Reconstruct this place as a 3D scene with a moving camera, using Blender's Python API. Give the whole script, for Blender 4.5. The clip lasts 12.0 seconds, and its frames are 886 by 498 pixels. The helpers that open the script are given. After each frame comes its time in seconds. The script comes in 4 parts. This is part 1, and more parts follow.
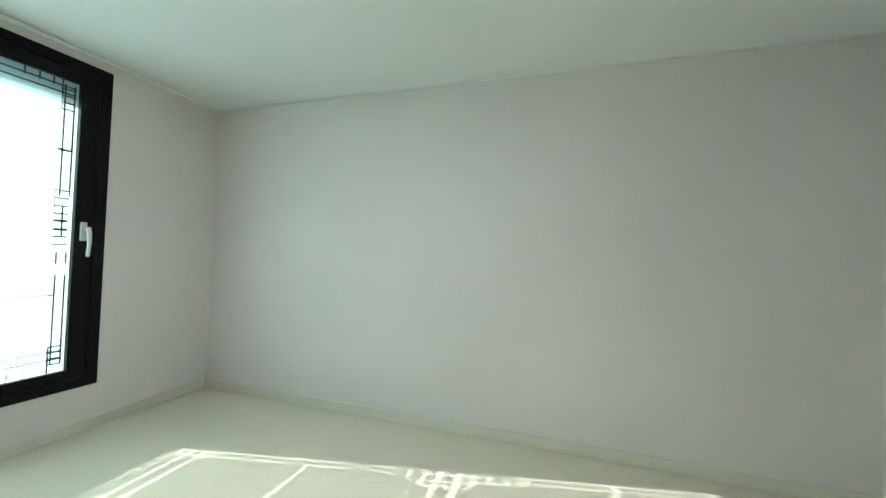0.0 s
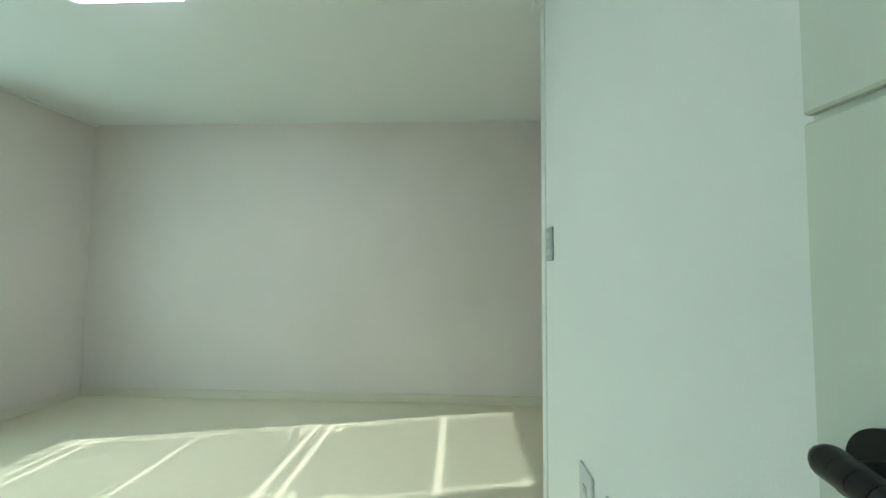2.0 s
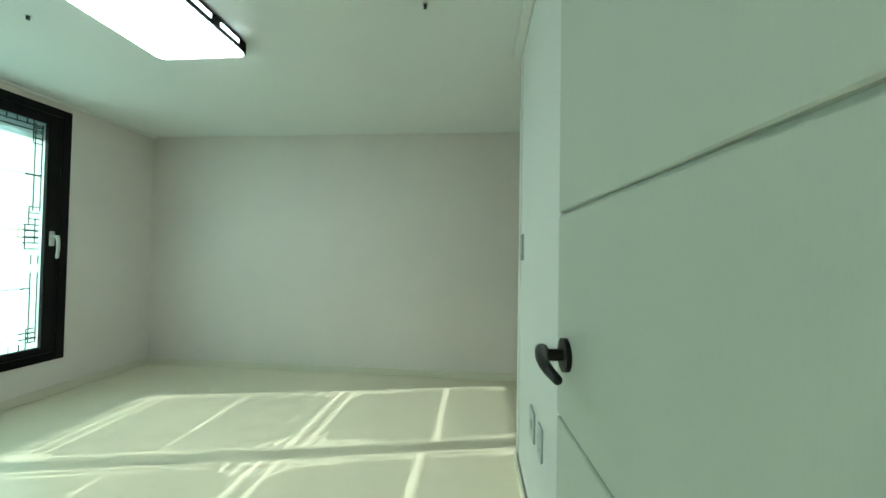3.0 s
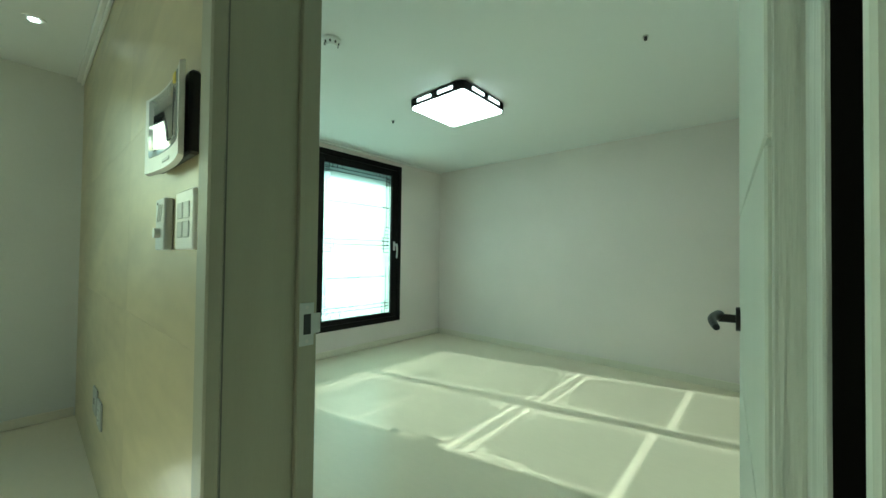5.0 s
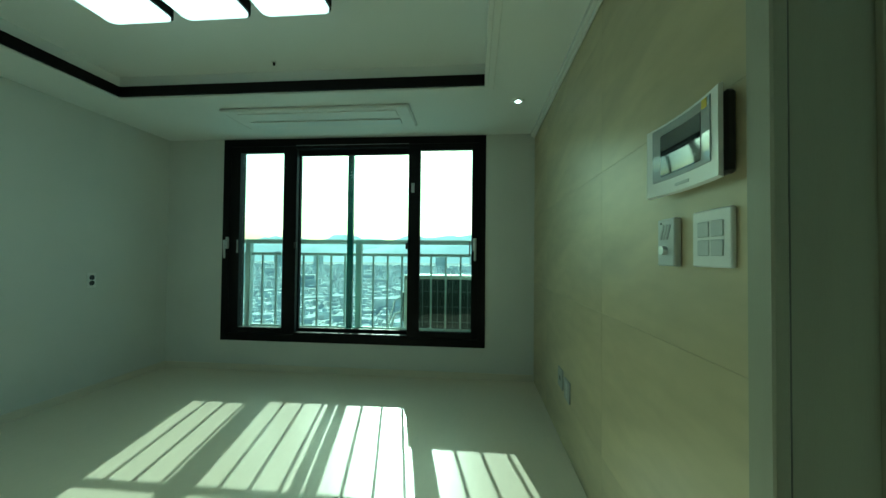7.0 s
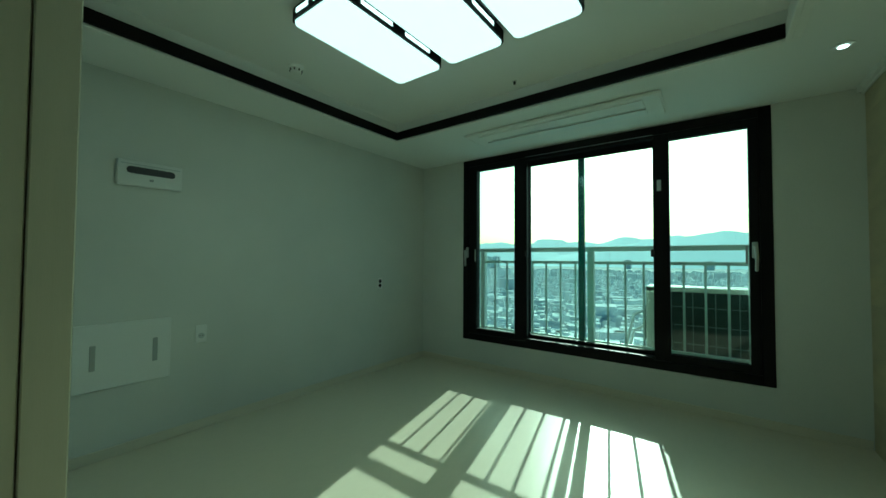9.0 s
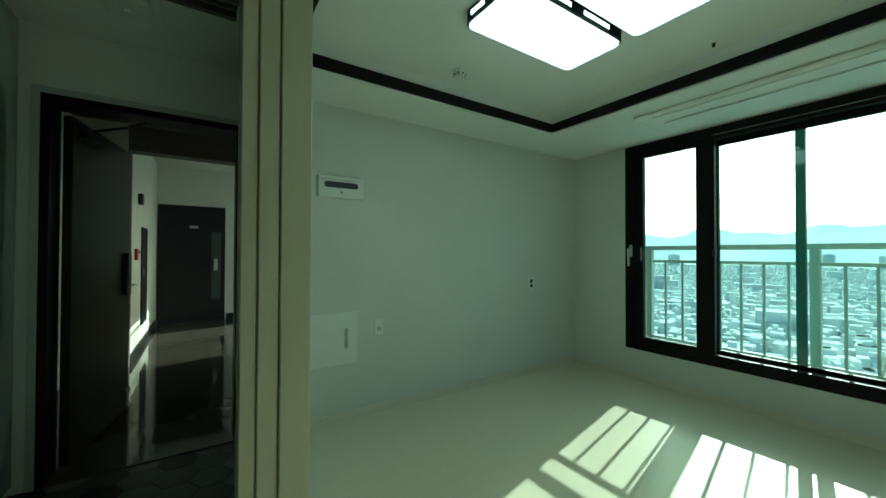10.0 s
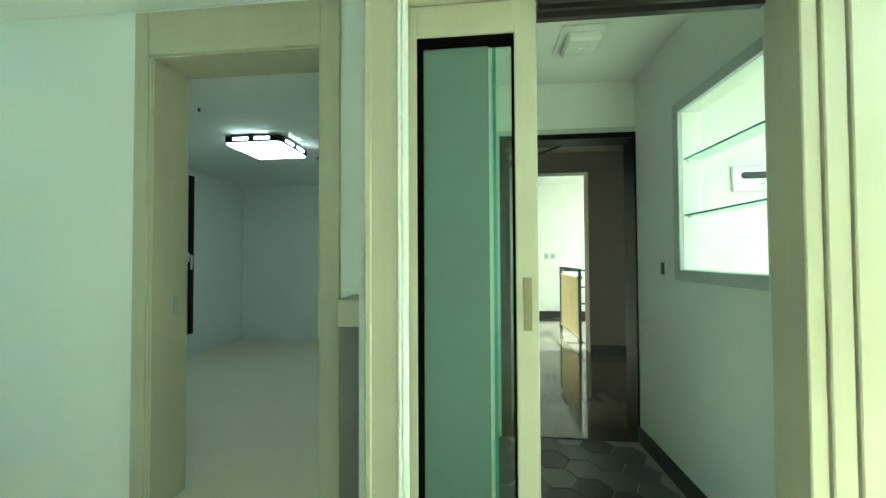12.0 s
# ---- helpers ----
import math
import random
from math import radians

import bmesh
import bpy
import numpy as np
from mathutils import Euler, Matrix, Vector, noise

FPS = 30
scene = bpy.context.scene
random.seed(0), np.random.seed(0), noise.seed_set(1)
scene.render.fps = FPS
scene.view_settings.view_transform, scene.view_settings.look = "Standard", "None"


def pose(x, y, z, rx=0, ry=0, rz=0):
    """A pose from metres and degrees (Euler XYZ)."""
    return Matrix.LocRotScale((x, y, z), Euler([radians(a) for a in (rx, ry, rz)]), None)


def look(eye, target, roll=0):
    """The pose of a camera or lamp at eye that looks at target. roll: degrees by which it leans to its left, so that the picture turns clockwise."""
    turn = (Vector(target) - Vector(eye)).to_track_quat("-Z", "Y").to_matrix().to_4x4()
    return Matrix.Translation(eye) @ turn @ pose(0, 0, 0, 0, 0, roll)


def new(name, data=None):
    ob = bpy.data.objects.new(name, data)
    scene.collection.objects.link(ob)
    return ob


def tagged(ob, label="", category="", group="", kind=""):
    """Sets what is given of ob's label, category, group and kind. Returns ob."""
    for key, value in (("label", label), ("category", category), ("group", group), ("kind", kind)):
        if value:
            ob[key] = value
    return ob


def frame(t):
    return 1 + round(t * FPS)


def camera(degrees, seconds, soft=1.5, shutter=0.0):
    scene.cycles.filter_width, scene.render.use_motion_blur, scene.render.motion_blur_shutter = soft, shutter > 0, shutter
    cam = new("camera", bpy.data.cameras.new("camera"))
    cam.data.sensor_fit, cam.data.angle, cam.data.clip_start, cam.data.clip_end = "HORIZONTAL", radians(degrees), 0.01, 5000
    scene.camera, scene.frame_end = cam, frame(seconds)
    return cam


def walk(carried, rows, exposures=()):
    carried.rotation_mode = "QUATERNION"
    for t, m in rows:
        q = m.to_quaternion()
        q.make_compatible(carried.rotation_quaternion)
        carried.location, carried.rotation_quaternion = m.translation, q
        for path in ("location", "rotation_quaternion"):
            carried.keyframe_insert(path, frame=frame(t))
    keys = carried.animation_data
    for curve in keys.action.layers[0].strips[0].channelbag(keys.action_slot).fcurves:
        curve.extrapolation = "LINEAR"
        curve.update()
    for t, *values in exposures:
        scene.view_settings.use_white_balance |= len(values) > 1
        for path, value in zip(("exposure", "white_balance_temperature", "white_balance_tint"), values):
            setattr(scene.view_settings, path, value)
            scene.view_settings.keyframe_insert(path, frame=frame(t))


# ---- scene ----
cam = camera(101.3, 12.0)
PATH = [
    (0, (1.36, 2.788, 1.131), (3.266, 3.391, 1.179), 1.9),
    (0.5, (1.242, 2.699, 1.088), (3.177, 3.196, 1.176), 1.0),
    (1, (1.09, 2.606, 1.092), (3.045, 3.021, 1.186), 0.9),
    (1.5, (0.955, 2.479, 1.077), (2.935, 2.746, 1.175), 0.7),
    (2, (0.709, 2.392, 1.093), (2.705, 2.477, 1.19), 0.4),
    (2.5, (0.499, 2.313, 1.144), (2.498, 2.373, 1.184), -0.7),
    (2.7, (0.403, 2.291, 1.141), (2.4, 2.382, 1.18), -0.0),
    (4.3, (-0.119, 2.075, 1.104), (1.675, 2.96, 1.142), 0.6),
    (4.5, (-0.174, 2.045, 1.111), (1.547, 3.063, 1.141), 0.8),
    (5, (-0.248, 2.05, 1.11), (1.258, 3.366, 1.144), 0.7),
    (5.5, (-0.308, 2.091, 1.114), (0.866, 3.709, 1.141), 0.5),
    (6, (-0.393, 2.124, 1.123), (0.318, 3.994, 1.143), 0.5),
    (6.5, (-0.466, 2.133, 1.133), (-0.243, 4.12, 1.157), 0.4),
    (7, (-0.547, 2.135, 1.133), (-0.728, 4.127, 1.175), 0.6),
    (7.2, (-0.574, 2.14, 1.134), (-0.886, 4.115, 1.183), 0.8),
    (9, (-0.796, 2.113, 1.17), (-1.992, 3.716, 1.227), 0.3),
    (9.5, (-0.941, 2.081, 1.215), (-2.379, 3.47, 1.242), 0.4),
    (10, (-1.034, 2.003, 1.216), (-2.702, 3.106, 1.24), 0.2),
    (10.5, (-1.071, 1.842, 1.232), (-2.919, 2.607, 1.258), -0.1),
    (11, (-1.126, 1.609, 1.242), (-3.08, 2.035, 1.272), -0.1),
    (11.5, (-1.19, 1.332, 1.239), (-3.186, 1.451, 1.271), -0.1),
    (12, (-1.236, 1.106, 1.216), (-3.226, 0.912, 1.259), -0.3),
]
walk(cam, [(t, look(eye, target, roll)) for t, eye, target, roll in PATH], exposures=[(0, 1.27, 5600, 4), (0.5, 1.16, 5650, -1), (1.5, 1.14, 5700, -1), (2.5, 1.03, 5750, -9), (4.5, 0.82, 5750, -20), (5.0, 0.85, 5750, -21), (5.5, 0.93, 5650, -22), (6.0, 0.88, 5450, -30), (6.5, 0.33, 5300, -36), (7.0, 0.0, 5200, -39), (9.0, -0.32, 5250, -40), (9.5, -0.25, 5300, -39), (10.0, 0.27, 5400, -36), (10.5, 1.3, 5450, -35), (11.0, 1.97, 5500, -31), (11.5, 2.62, 5600, -26), (12, 3.3, 5600, -30)])

# ---------------------------------------------------------------- light
SUN_AZ, SUN_EL = radians(102.3), radians(28.2)
SUN_DIR = Vector((math.cos(SUN_AZ) * math.cos(SUN_EL), math.sin(SUN_AZ) * math.cos(SUN_EL), math.sin(SUN_EL)))

world = bpy.data.worlds.new("world")
scene.world = world
world.use_nodes = True
wn = world.node_tree.nodes
sky = wn.new("ShaderNodeTexSky")
sky.sky_type = "NISHITA"
sky.sun_disc = False
sky.sun_elevation = SUN_EL
sky.sun_rotation = radians(347.7)
sky.air_density, sky.dust_density = 1.0, 3.0
world.node_tree.links.new(sky.outputs[0], wn["Background"].inputs[0])
wn["Background"].inputs[1].default_value = 0.15

sun_data = bpy.data.lights.new("sun", "SUN")
sun_data.energy, sun_data.angle, sun_data.color = 5.0, radians(0.4), (1.0, 0.95, 0.86)
sun = new("sun", sun_data)
sun.matrix_world = look(SUN_DIR * 30, (0, 0, 0))


# ---------------------------------------------------------------- materials
def mat(name, color, rough=0.6, metal=0.0, var=0.06, scale=3.0, grain=60.0, bump=0.05, coat=0.0, stretch=(1, 1, 1), island=0.0, obrand=0.0, spec=0.5):
    """Principled surface, its colour varied at two scales, with fine relief."""
    m = bpy.data.materials.new(name)
    m.use_nodes = True
    t, n = m.node_tree, m.node_tree.nodes
    b = n["Principled BSDF"]
    b.inputs["Roughness"].default_value = rough
    b.inputs["Metallic"].default_value = metal
    b.inputs["Coat Weight"].default_value = coat
    b.inputs["Coat Roughness"].default_value = 0.08
    b.inputs["Specular IOR Level"].default_value = spec
    co = n.new("ShaderNodeTexCoord")
    mp = n.new("ShaderNodeMapping")
    mp.inputs["Scale"].default_value = stretch
    t.links.new(co.outputs["Object"], mp.inputs["Vector"])
    big, fine = n.new("ShaderNodeTexNoise"), n.new("ShaderNodeTexNoise")
    big.inputs["Scale"].default_value, fine.inputs["Scale"].default_value = scale, grain
    big.inputs["Detail"].default_value, fine.inputs["Detail"].default_value = 4, 3
    for k in (big, fine):
        t.links.new(mp.outputs[0], k.inputs["Vector"])
    add = n.new("ShaderNodeMath")
    add.operation = "MULTIPLY_ADD"
    t.links.new(fine.outputs["Fac"], add.inputs[0])
    add.inputs[1].default_value = 0.5
    t.links.new(big.outputs["Fac"], add.inputs[2])
    last = add.outputs[0]
    if island or obrand:
        src = n.new("ShaderNodeNewGeometry" if island else "ShaderNodeObjectInfo")
        r = n.new("ShaderNodeMath")
        r.operation = "MULTIPLY_ADD"
        t.links.new(src.outputs["Random Per Island" if island else "Random"], r.inputs[0])
        r.inputs[1].default_value = island or obrand
        t.links.new(last, r.inputs[2])
        last = r.outputs[0]
    rng = n.new("ShaderNodeMapRange")
    top = 1.1 + (island or obrand)
    rng.inputs["From Min"].default_value, rng.inputs["From Max"].default_value = 0.4, top
    rng.inputs["To Min"].default_value, rng.inputs["To Max"].default_value = 1 - var, 1 + var
    t.links.new(last, rng.inputs["Value"])
    mul = n.new("ShaderNodeVectorMath")
    mul.operation = "MULTIPLY"
    mul.inputs[0].default_value = color
    t.links.new(rng.outputs[0], mul.inputs[1])
    t.links.new(mul.outputs[0], b.inputs["Base Color"])
    if bump:
        bp = n.new("ShaderNodeBump")
        bp.inputs["Strength"].default_value, bp.inputs["Distance"].default_value = bump, 0.004
        t.links.new(fine.outputs["Fac"], bp.inputs["Height"])
        t.links.new(bp.outputs[0], b.inputs["Normal"])
    return m


def glow(name, color, strength):
    m = bpy.data.materials.new(name)
    m.use_nodes = True
    b = m.node_tree.nodes["Principled BSDF"]
    b.inputs["Base Color"].default_value = (0.85, 0.87, 0.88, 1)
    b.inputs["Emission Color"].default_value = (*color, 1)
    b.inputs["Emission Strength"].default_value = strength
    return m


def sheen(t, gloss=1.0):
    """Mirror share of a thin sheet by viewing angle, alike from both faces."""
    n = t.nodes
    lw, p, k = n.new("ShaderNodeLayerWeight"), n.new("ShaderNodeMath"), n.new("ShaderNodeMath")
    lw.inputs["Blend"].default_value = 0.5
    p.operation, k.operation = "POWER", "MULTIPLY_ADD"
    p.inputs[1].default_value = 5.0
    k.inputs[1].default_value, k.inputs[2].default_value = 0.95 * gloss, 0.045 * gloss
    t.links.new(lw.outputs["Facing"], p.inputs[0])
    t.links.new(p.outputs[0], k.inputs[0])
    return k.outputs[0]


def pane_glass(name, tint, gloss=1.0):
    """Thin window glass: tinted see-through, mirror gloss by Fresnel."""
    m = bpy.data.materials.new(name)
    m.use_nodes = True
    t, n = m.node_tree, m.node_tree.nodes
    n.remove(n["Principled BSDF"])
    tr, gl, mx = (n.new("ShaderNode" + s) for s in ("BsdfTransparent", "BsdfGlossy", "MixShader"))
    tr.inputs[0].default_value = (*tint, 1)
    gl.inputs["Roughness"].default_value = 0.01
    t.links.new(sheen(t, gloss), mx.inputs[0])
    t.links.new(tr.outputs[0], mx.inputs[1])
    t.links.new(gl.outputs[0], mx.inputs[2])
    t.links.new(mx.outputs[0], n["Material Output"].inputs[0])
    return m


def frosted(name, color, clear, gloss=0.0, back=0.12):
    """Frosted film: scatters light through, a little of the view remains."""
    m = bpy.data.materials.new(name)
    m.use_nodes = True
    t, n = m.node_tree, m.node_tree.nodes
    n.remove(n["Principled BSDF"])
    tl, tr, df, m1, m2 = (n.new("ShaderNode" + s) for s in ("BsdfTranslucent", "BsdfTransparent", "BsdfDiffuse", "MixShader", "MixShader"))
    tl.inputs[0].default_value = (*color, 1)
    df.inputs[0].default_value = (*color, 1)
    tr.inputs[0].default_value = (0.95, 1.0, 0.98, 1)
    m1.inputs[0].default_value = back
    t.links.new(tl.outputs[0], m1.inputs[1])
    t.links.new(df.outputs[0], m1.inputs[2])
    m2.inputs[0].default_value = clear
    t.links.new(m1.outputs[0], m2.inputs[1])
    t.links.new(tr.outputs[0], m2.inputs[2])
    out = m2.outputs[0]
    if gloss:
        gl, m3 = (n.new("ShaderNode" + s) for s in ("BsdfGlossy", "MixShader"))
        gl.inputs["Roughness"].default_value = 0.03
        t.links.new(sheen(t, gloss), m3.inputs[0])
        t.links.new(out, m3.inputs[1])
        t.links.new(gl.outputs[0], m3.inputs[2])
        out = m3.outputs[0]
    t.links.new(out, n["Material Output"].inputs[0])
    return m


M = {
    "grey_paper": mat("grey_wallpaper", (0.745, 0.685, 0.65), 0.85, var=0.05, scale=1.6, grain=220, bump=0.12),
    "white_paper": mat("white_wallpaper", (0.78, 0.79, 0.765), 0.8, var=0.03, scale=1.1, grain=240, bump=0.12),
    "living_paper": mat("pale_grey_wallpaper", (0.66, 0.67, 0.635), 0.82, var=0.07, scale=1.7, grain=240, bump=0.14),
    "ceiling_paper": mat("ceiling_wallpaper", (0.80, 0.81, 0.79), 0.85, var=0.02, scale=1.0, grain=200, bump=0.08),
    "trim_white": mat("white_moulding", (0.80, 0.80, 0.77), 0.5, var=0.02, bump=0.02),
    "floor": mat("cream_floor", (0.70, 0.64, 0.50), 0.30, var=0.05, scale=0.9, grain=35, bump=0.02, stretch=(1, 0.35, 1), spec=0.4),
    "skirting": mat("cream_skirting", (0.70, 0.66, 0.55), 0.5, var=0.03, bump=0.02),
    "beige_tile": mat("beige_marble_tile", (0.49, 0.435, 0.275), 0.36, var=0.20, scale=2.2, grain=9, bump=0.01, stretch=(1, 0.55, 1.8), obrand=0.08, spec=0.35),
    "grout": mat("beige_grout", (0.50, 0.42, 0.27), 0.9, var=0.05),
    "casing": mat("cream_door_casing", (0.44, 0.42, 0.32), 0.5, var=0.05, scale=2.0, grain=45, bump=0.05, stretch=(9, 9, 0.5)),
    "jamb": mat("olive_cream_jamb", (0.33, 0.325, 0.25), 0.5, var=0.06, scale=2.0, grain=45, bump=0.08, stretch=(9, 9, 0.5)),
    "door_white": mat("pale_door_skin", (0.57, 0.60, 0.53), 0.55, var=0.03, scale=1.2, grain=60, bump=0.04, stretch=(6, 6, 0.6)),
    "grain_white": mat("embossed_woodgrain", (0.47, 0.49, 0.44), 0.55, var=0.16, scale=14, grain=20, bump=0.9, stretch=(9, 9, 0.3)),
    "black_frame": mat("black_window_frame", (0.006, 0.0055, 0.0055), 0.45, var=0.2, grain=120, bump=0.03, spec=0.15),
    "black_trim": mat("black_ceiling_trim", (0.005, 0.004, 0.004), 0.55, var=0.25, bump=0.03, spec=0.15),
    "flat_black": mat("flat_black", (0.004, 0.0035, 0.003), 0.9, var=0.2, spec=0.0),
    "black_handle": mat("black_metal", (0.014, 0.014, 0.015), 0.38, metal=0.6, var=0.2, bump=0.02),
    "silver": mat("brushed_metal", (0.62, 0.62, 0.60), 0.35, metal=0.9, var=0.06, bump=0.03),
    "white_plastic": mat("white_plastic", (0.76, 0.77, 0.75), 0.35, var=0.02, bump=0.0),
    "grey_plastic": mat("grey_plastic", (0.36, 0.38, 0.38), 0.4, var=0.04, bump=0.02),
    "light_grey_plastic": mat("light_grey_plastic", (0.52, 0.55, 0.55), 0.4, var=0.03, bump=0.0),
    "dark_plastic": mat("dark_plastic", (0.02, 0.02, 0.022), 0.35, var=0.1, bump=0.0),
    "screen": mat("dark_glass_screen", (0.03, 0.035, 0.04), 0.04, var=0.05, bump=0.0, coat=1.0),
    "light_glass": mat("dark_door_glass", (0.10, 0.11, 0.11), 0.06, var=0.05, bump=0.0, coat=0.6),
    "panel_gloss": mat("glossy_grey_panel", (0.42, 0.45, 0.45), 0.06, var=0.02, bump=0.0, coat=0.6),
    "yellow": mat("yellow_sticker", (0.7, 0.55, 0.05), 0.5, var=0.05, bump=0.0),
    "rail_paint": mat("pale_railing_paint", (0.80, 0.84, 0.80), 0.45, var=0.05, bump=0.03),
    "concrete": mat("concrete", (0.38, 0.38, 0.36), 0.9, var=0.15, scale=2, grain=40, bump=0.3),
    "unit_body": mat("ivory_unit_paint", (0.62, 0.62, 0.54), 0.5, var=0.05, bump=0.03),
    "coil": mat("dark_coil_fins", (0.035, 0.05, 0.045), 0.5, metal=0.3, var=0.3, scale=8, grain=120, bump=0.2),
    "hex": mat("hexagon_tile", (0.06, 0.062, 0.064), 0.35, var=0.12, scale=6, grain=70, bump=0.06),
    "hex_grout": mat("grey_grout", (0.28, 0.28, 0.27), 0.9, var=0.1),
    "black_skirting": mat("black_stone_skirting", (0.015, 0.014, 0.014), 0.4, var=0.3, bump=0.03),
    "steel_door": mat("dark_steel_door", (0.045, 0.040, 0.038), 0.32, metal=0.3, var=0.12, grain=90, bump=0.05),
    "navy_door": mat("charcoal_door", (0.016, 0.018, 0.024), 0.4, metal=0.2, var=0.12, bump=0.03),
    "granite": mat("polished_granite_floor", (0.08, 0.068, 0.056), 0.07, var=0.25, scale=5, grain=140, bump=0.0),
    "corridor_paint": mat("cream_corridor_paint", (0.80, 0.77, 0.68), 0.8, var=0.04, bump=0.1),
    # dark taupe puts the shade of the unlit corridor walls into the colour
    "shaded_paint": mat("shade_darkened_paint", (0.17, 0.145, 0.12), 0.8, var=0.05, bump=0.1),
    "brass": mat("pale_brass_panel", (0.55, 0.48, 0.30), 0.35, metal=0.3, var=0.06, bump=0.02),
    "pull": mat("dull_brass", (0.24, 0.22, 0.13), 0.35, metal=0.5, var=0.08, bump=0.02),
    "grey_panel": mat("grey_panel", (0.13, 0.13, 0.12), 0.5, var=0.06, bump=0.03),
    "mirror": mat("gloss_pale_door", (0.42, 0.48, 0.44), 0.05, metal=0.35, var=0.02, bump=0.0, coat=1.0),
    "lamp_big": glow("lit_diffuser", (0.97, 0.98, 1.0), 6.5),
    "lamp_side": glow("lit_side_slot", (0.93, 0.98, 1.0), 2.2),
    "lamp_living": glow("lit_living_diffuser", (0.93, 0.98, 1.0), 1.6),
    "lamp_room": glow("lit_room_diffuser", (0.86, 0.95, 1.0), 0.8),
    "lamp_off": mat("opal_cover", (0.72, 0.74, 0.72), 0.4, var=0.02, bump=0.0),
    "glass": pane_glass("window_glass", (0.86, 0.97, 0.95)),
    "clear_glass": pane_glass("shelf_glass", (0.82, 0.95, 0.90)),
    "glass_edge": mat("green_glass_edge", (0.12, 0.42, 0.34), 0.15, var=0.05, bump=0.0),
    "film": frosted("frosted_film", (0.62, 0.69, 0.68), 0.19),
    "frost_door": frosted("frosted_door_glass", (0.20, 0.305, 0.265), 0.24, gloss=1.0, back=0.4),
    "teal_stile": mat("teal_tinted_stile", (0.03, 0.13, 0.11), 0.4, var=0.1, bump=0.0),
}


# the hexagon tiles come in three greys, dealt out by chance
ht = M["hex"].node_tree
oi, cr = ht.nodes.new("ShaderNodeObjectInfo"), ht.nodes.new("ShaderNodeValToRGB")
cr.color_ramp.interpolation = "CONSTANT"
cr.color_ramp.elements[0].color = (0.10, 0.10, 0.10, 1)
cr.color_ramp.elements[1].position, cr.color_ramp.elements[1].color = 0.36, (0.95, 0.96, 0.96, 1)
e3 = cr.color_ramp.elements.new(0.70)
e3.color = (1.3, 1.32, 1.32, 1)
hm_ = ht.nodes.new("ShaderNodeVectorMath")
hm_.operation = "MULTIPLY"
base = ht.nodes["Principled BSDF"].inputs["Base Color"]
ht.links.new(oi.outputs["Random"], cr.inputs[0])
ht.links.new(base.links[0].from_socket, hm_.inputs[0])
ht.links.new(cr.outputs[0], hm_.inputs[1])
ht.links.new(hm_.outputs[0], base)


# ---------------------------------------------------------------- mesh helpers
def box(bm, x0, x1, y0, y1, z0, z1, bevel=0.0, seg=1):
    r = bmesh.ops.create_cube(bm, size=1.0)
    bmesh.ops.scale(bm, vec=(x1 - x0, y1 - y0, z1 - z0), verts=r["verts"])
    bmesh.ops.translate(bm, vec=((x0 + x1) / 2, (y0 + y1) / 2, (z0 + z1) / 2), verts=r["verts"])
    if bevel:
        es = list({e for v in r["verts"] for e in v.link_edges})
        bmesh.ops.bevel(bm, geom=es, offset=bevel, segments=seg, affect="EDGES", profile=0.5)
    return bm


def boxes(*bs, bevel=0.0, seg=1):
    bm = bmesh.new()
    for b in bs:
        box(bm, *b, bevel=bevel, seg=seg)
    return bm


def tube(bm, p, q, r, seg=12, r2=None):
    p, q = Vector(p), Vector(q)
    d = q - p
    m = Matrix.Translation((p + q) / 2) @ d.to_track_quat("Z", "Y").to_matrix().to_4x4()
    bmesh.ops.create_cone(bm, cap_ends=True, segments=seg, radius1=r, radius2=r if r2 is None else r2, depth=d.length, matrix=m)
    return bm


def tubes(*ps, seg=12):
    bm = bmesh.new()
    for p, q, r in ps:
        tube(bm, p, q, r, seg)
    return bm


def mesh_ob(name, bm, material, smooth=False):
    me = bpy.data.meshes.new(name)
    bm.normal_update()
    bm.to_mesh(me)
    bm.free()
    me.materials.append(material)
    if smooth:
        for p in me.polygons:
            p.use_smooth = True
        me.set_sharp_from_angle(angle=radians(40))
    return new(name, me)


def part(name, bm, material, parent, label="", smooth=False):
    ob = mesh_ob(name, bm, material, smooth)
    ob.parent = parent
    ob.matrix_parent_inverse = parent.matrix_basis.inverted()
    if label:
        ob["label"] = label
    return ob


def thing(name, label, category, at=(0, 0, 0), group="", kind=""):
    e = new(name)
    e.empty_display_size = 0.1
    e.matrix_basis = Matrix.Translation(at)
    return tagged(e, label, category, group, kind)


def solid(name, bm, material, label, category, kind="", group="", smooth=False):
    return tagged(mesh_ob(name, bm, material, smooth), label, category, group, kind)


def structure(name, bm, material, label, category):
    return solid(name, bm, material, label, category, "structure")


def rounded_slab(bm, cx, cy, w, d, z0, z1, r, seg=6):
    """A slab with rounded plan corners."""
    pts = []
    for sx, sy, a0 in ((1, 1, 0), (-1, 1, 90), (-1, -1, 180), (1, -1, 270)):
        for i in range(seg + 1):
            a = radians(a0 + 90 * i / seg)
            pts.append((cx + sx * (w / 2 - r) + r * math.cos(a), cy + sy * (d / 2 - r) + r * math.sin(a)))
    lo = [bm.verts.new((x, y, z0)) for x, y in pts]
    hi = [bm.verts.new((x, y, z1)) for x, y in pts]
    n = len(pts)
    bm.faces.new(lo[::-1])
    bm.faces.new(hi)
    for i in range(n):
        bm.faces.new((lo[i], lo[(i + 1) % n], hi[(i + 1) % n], hi[i]))
    return bm


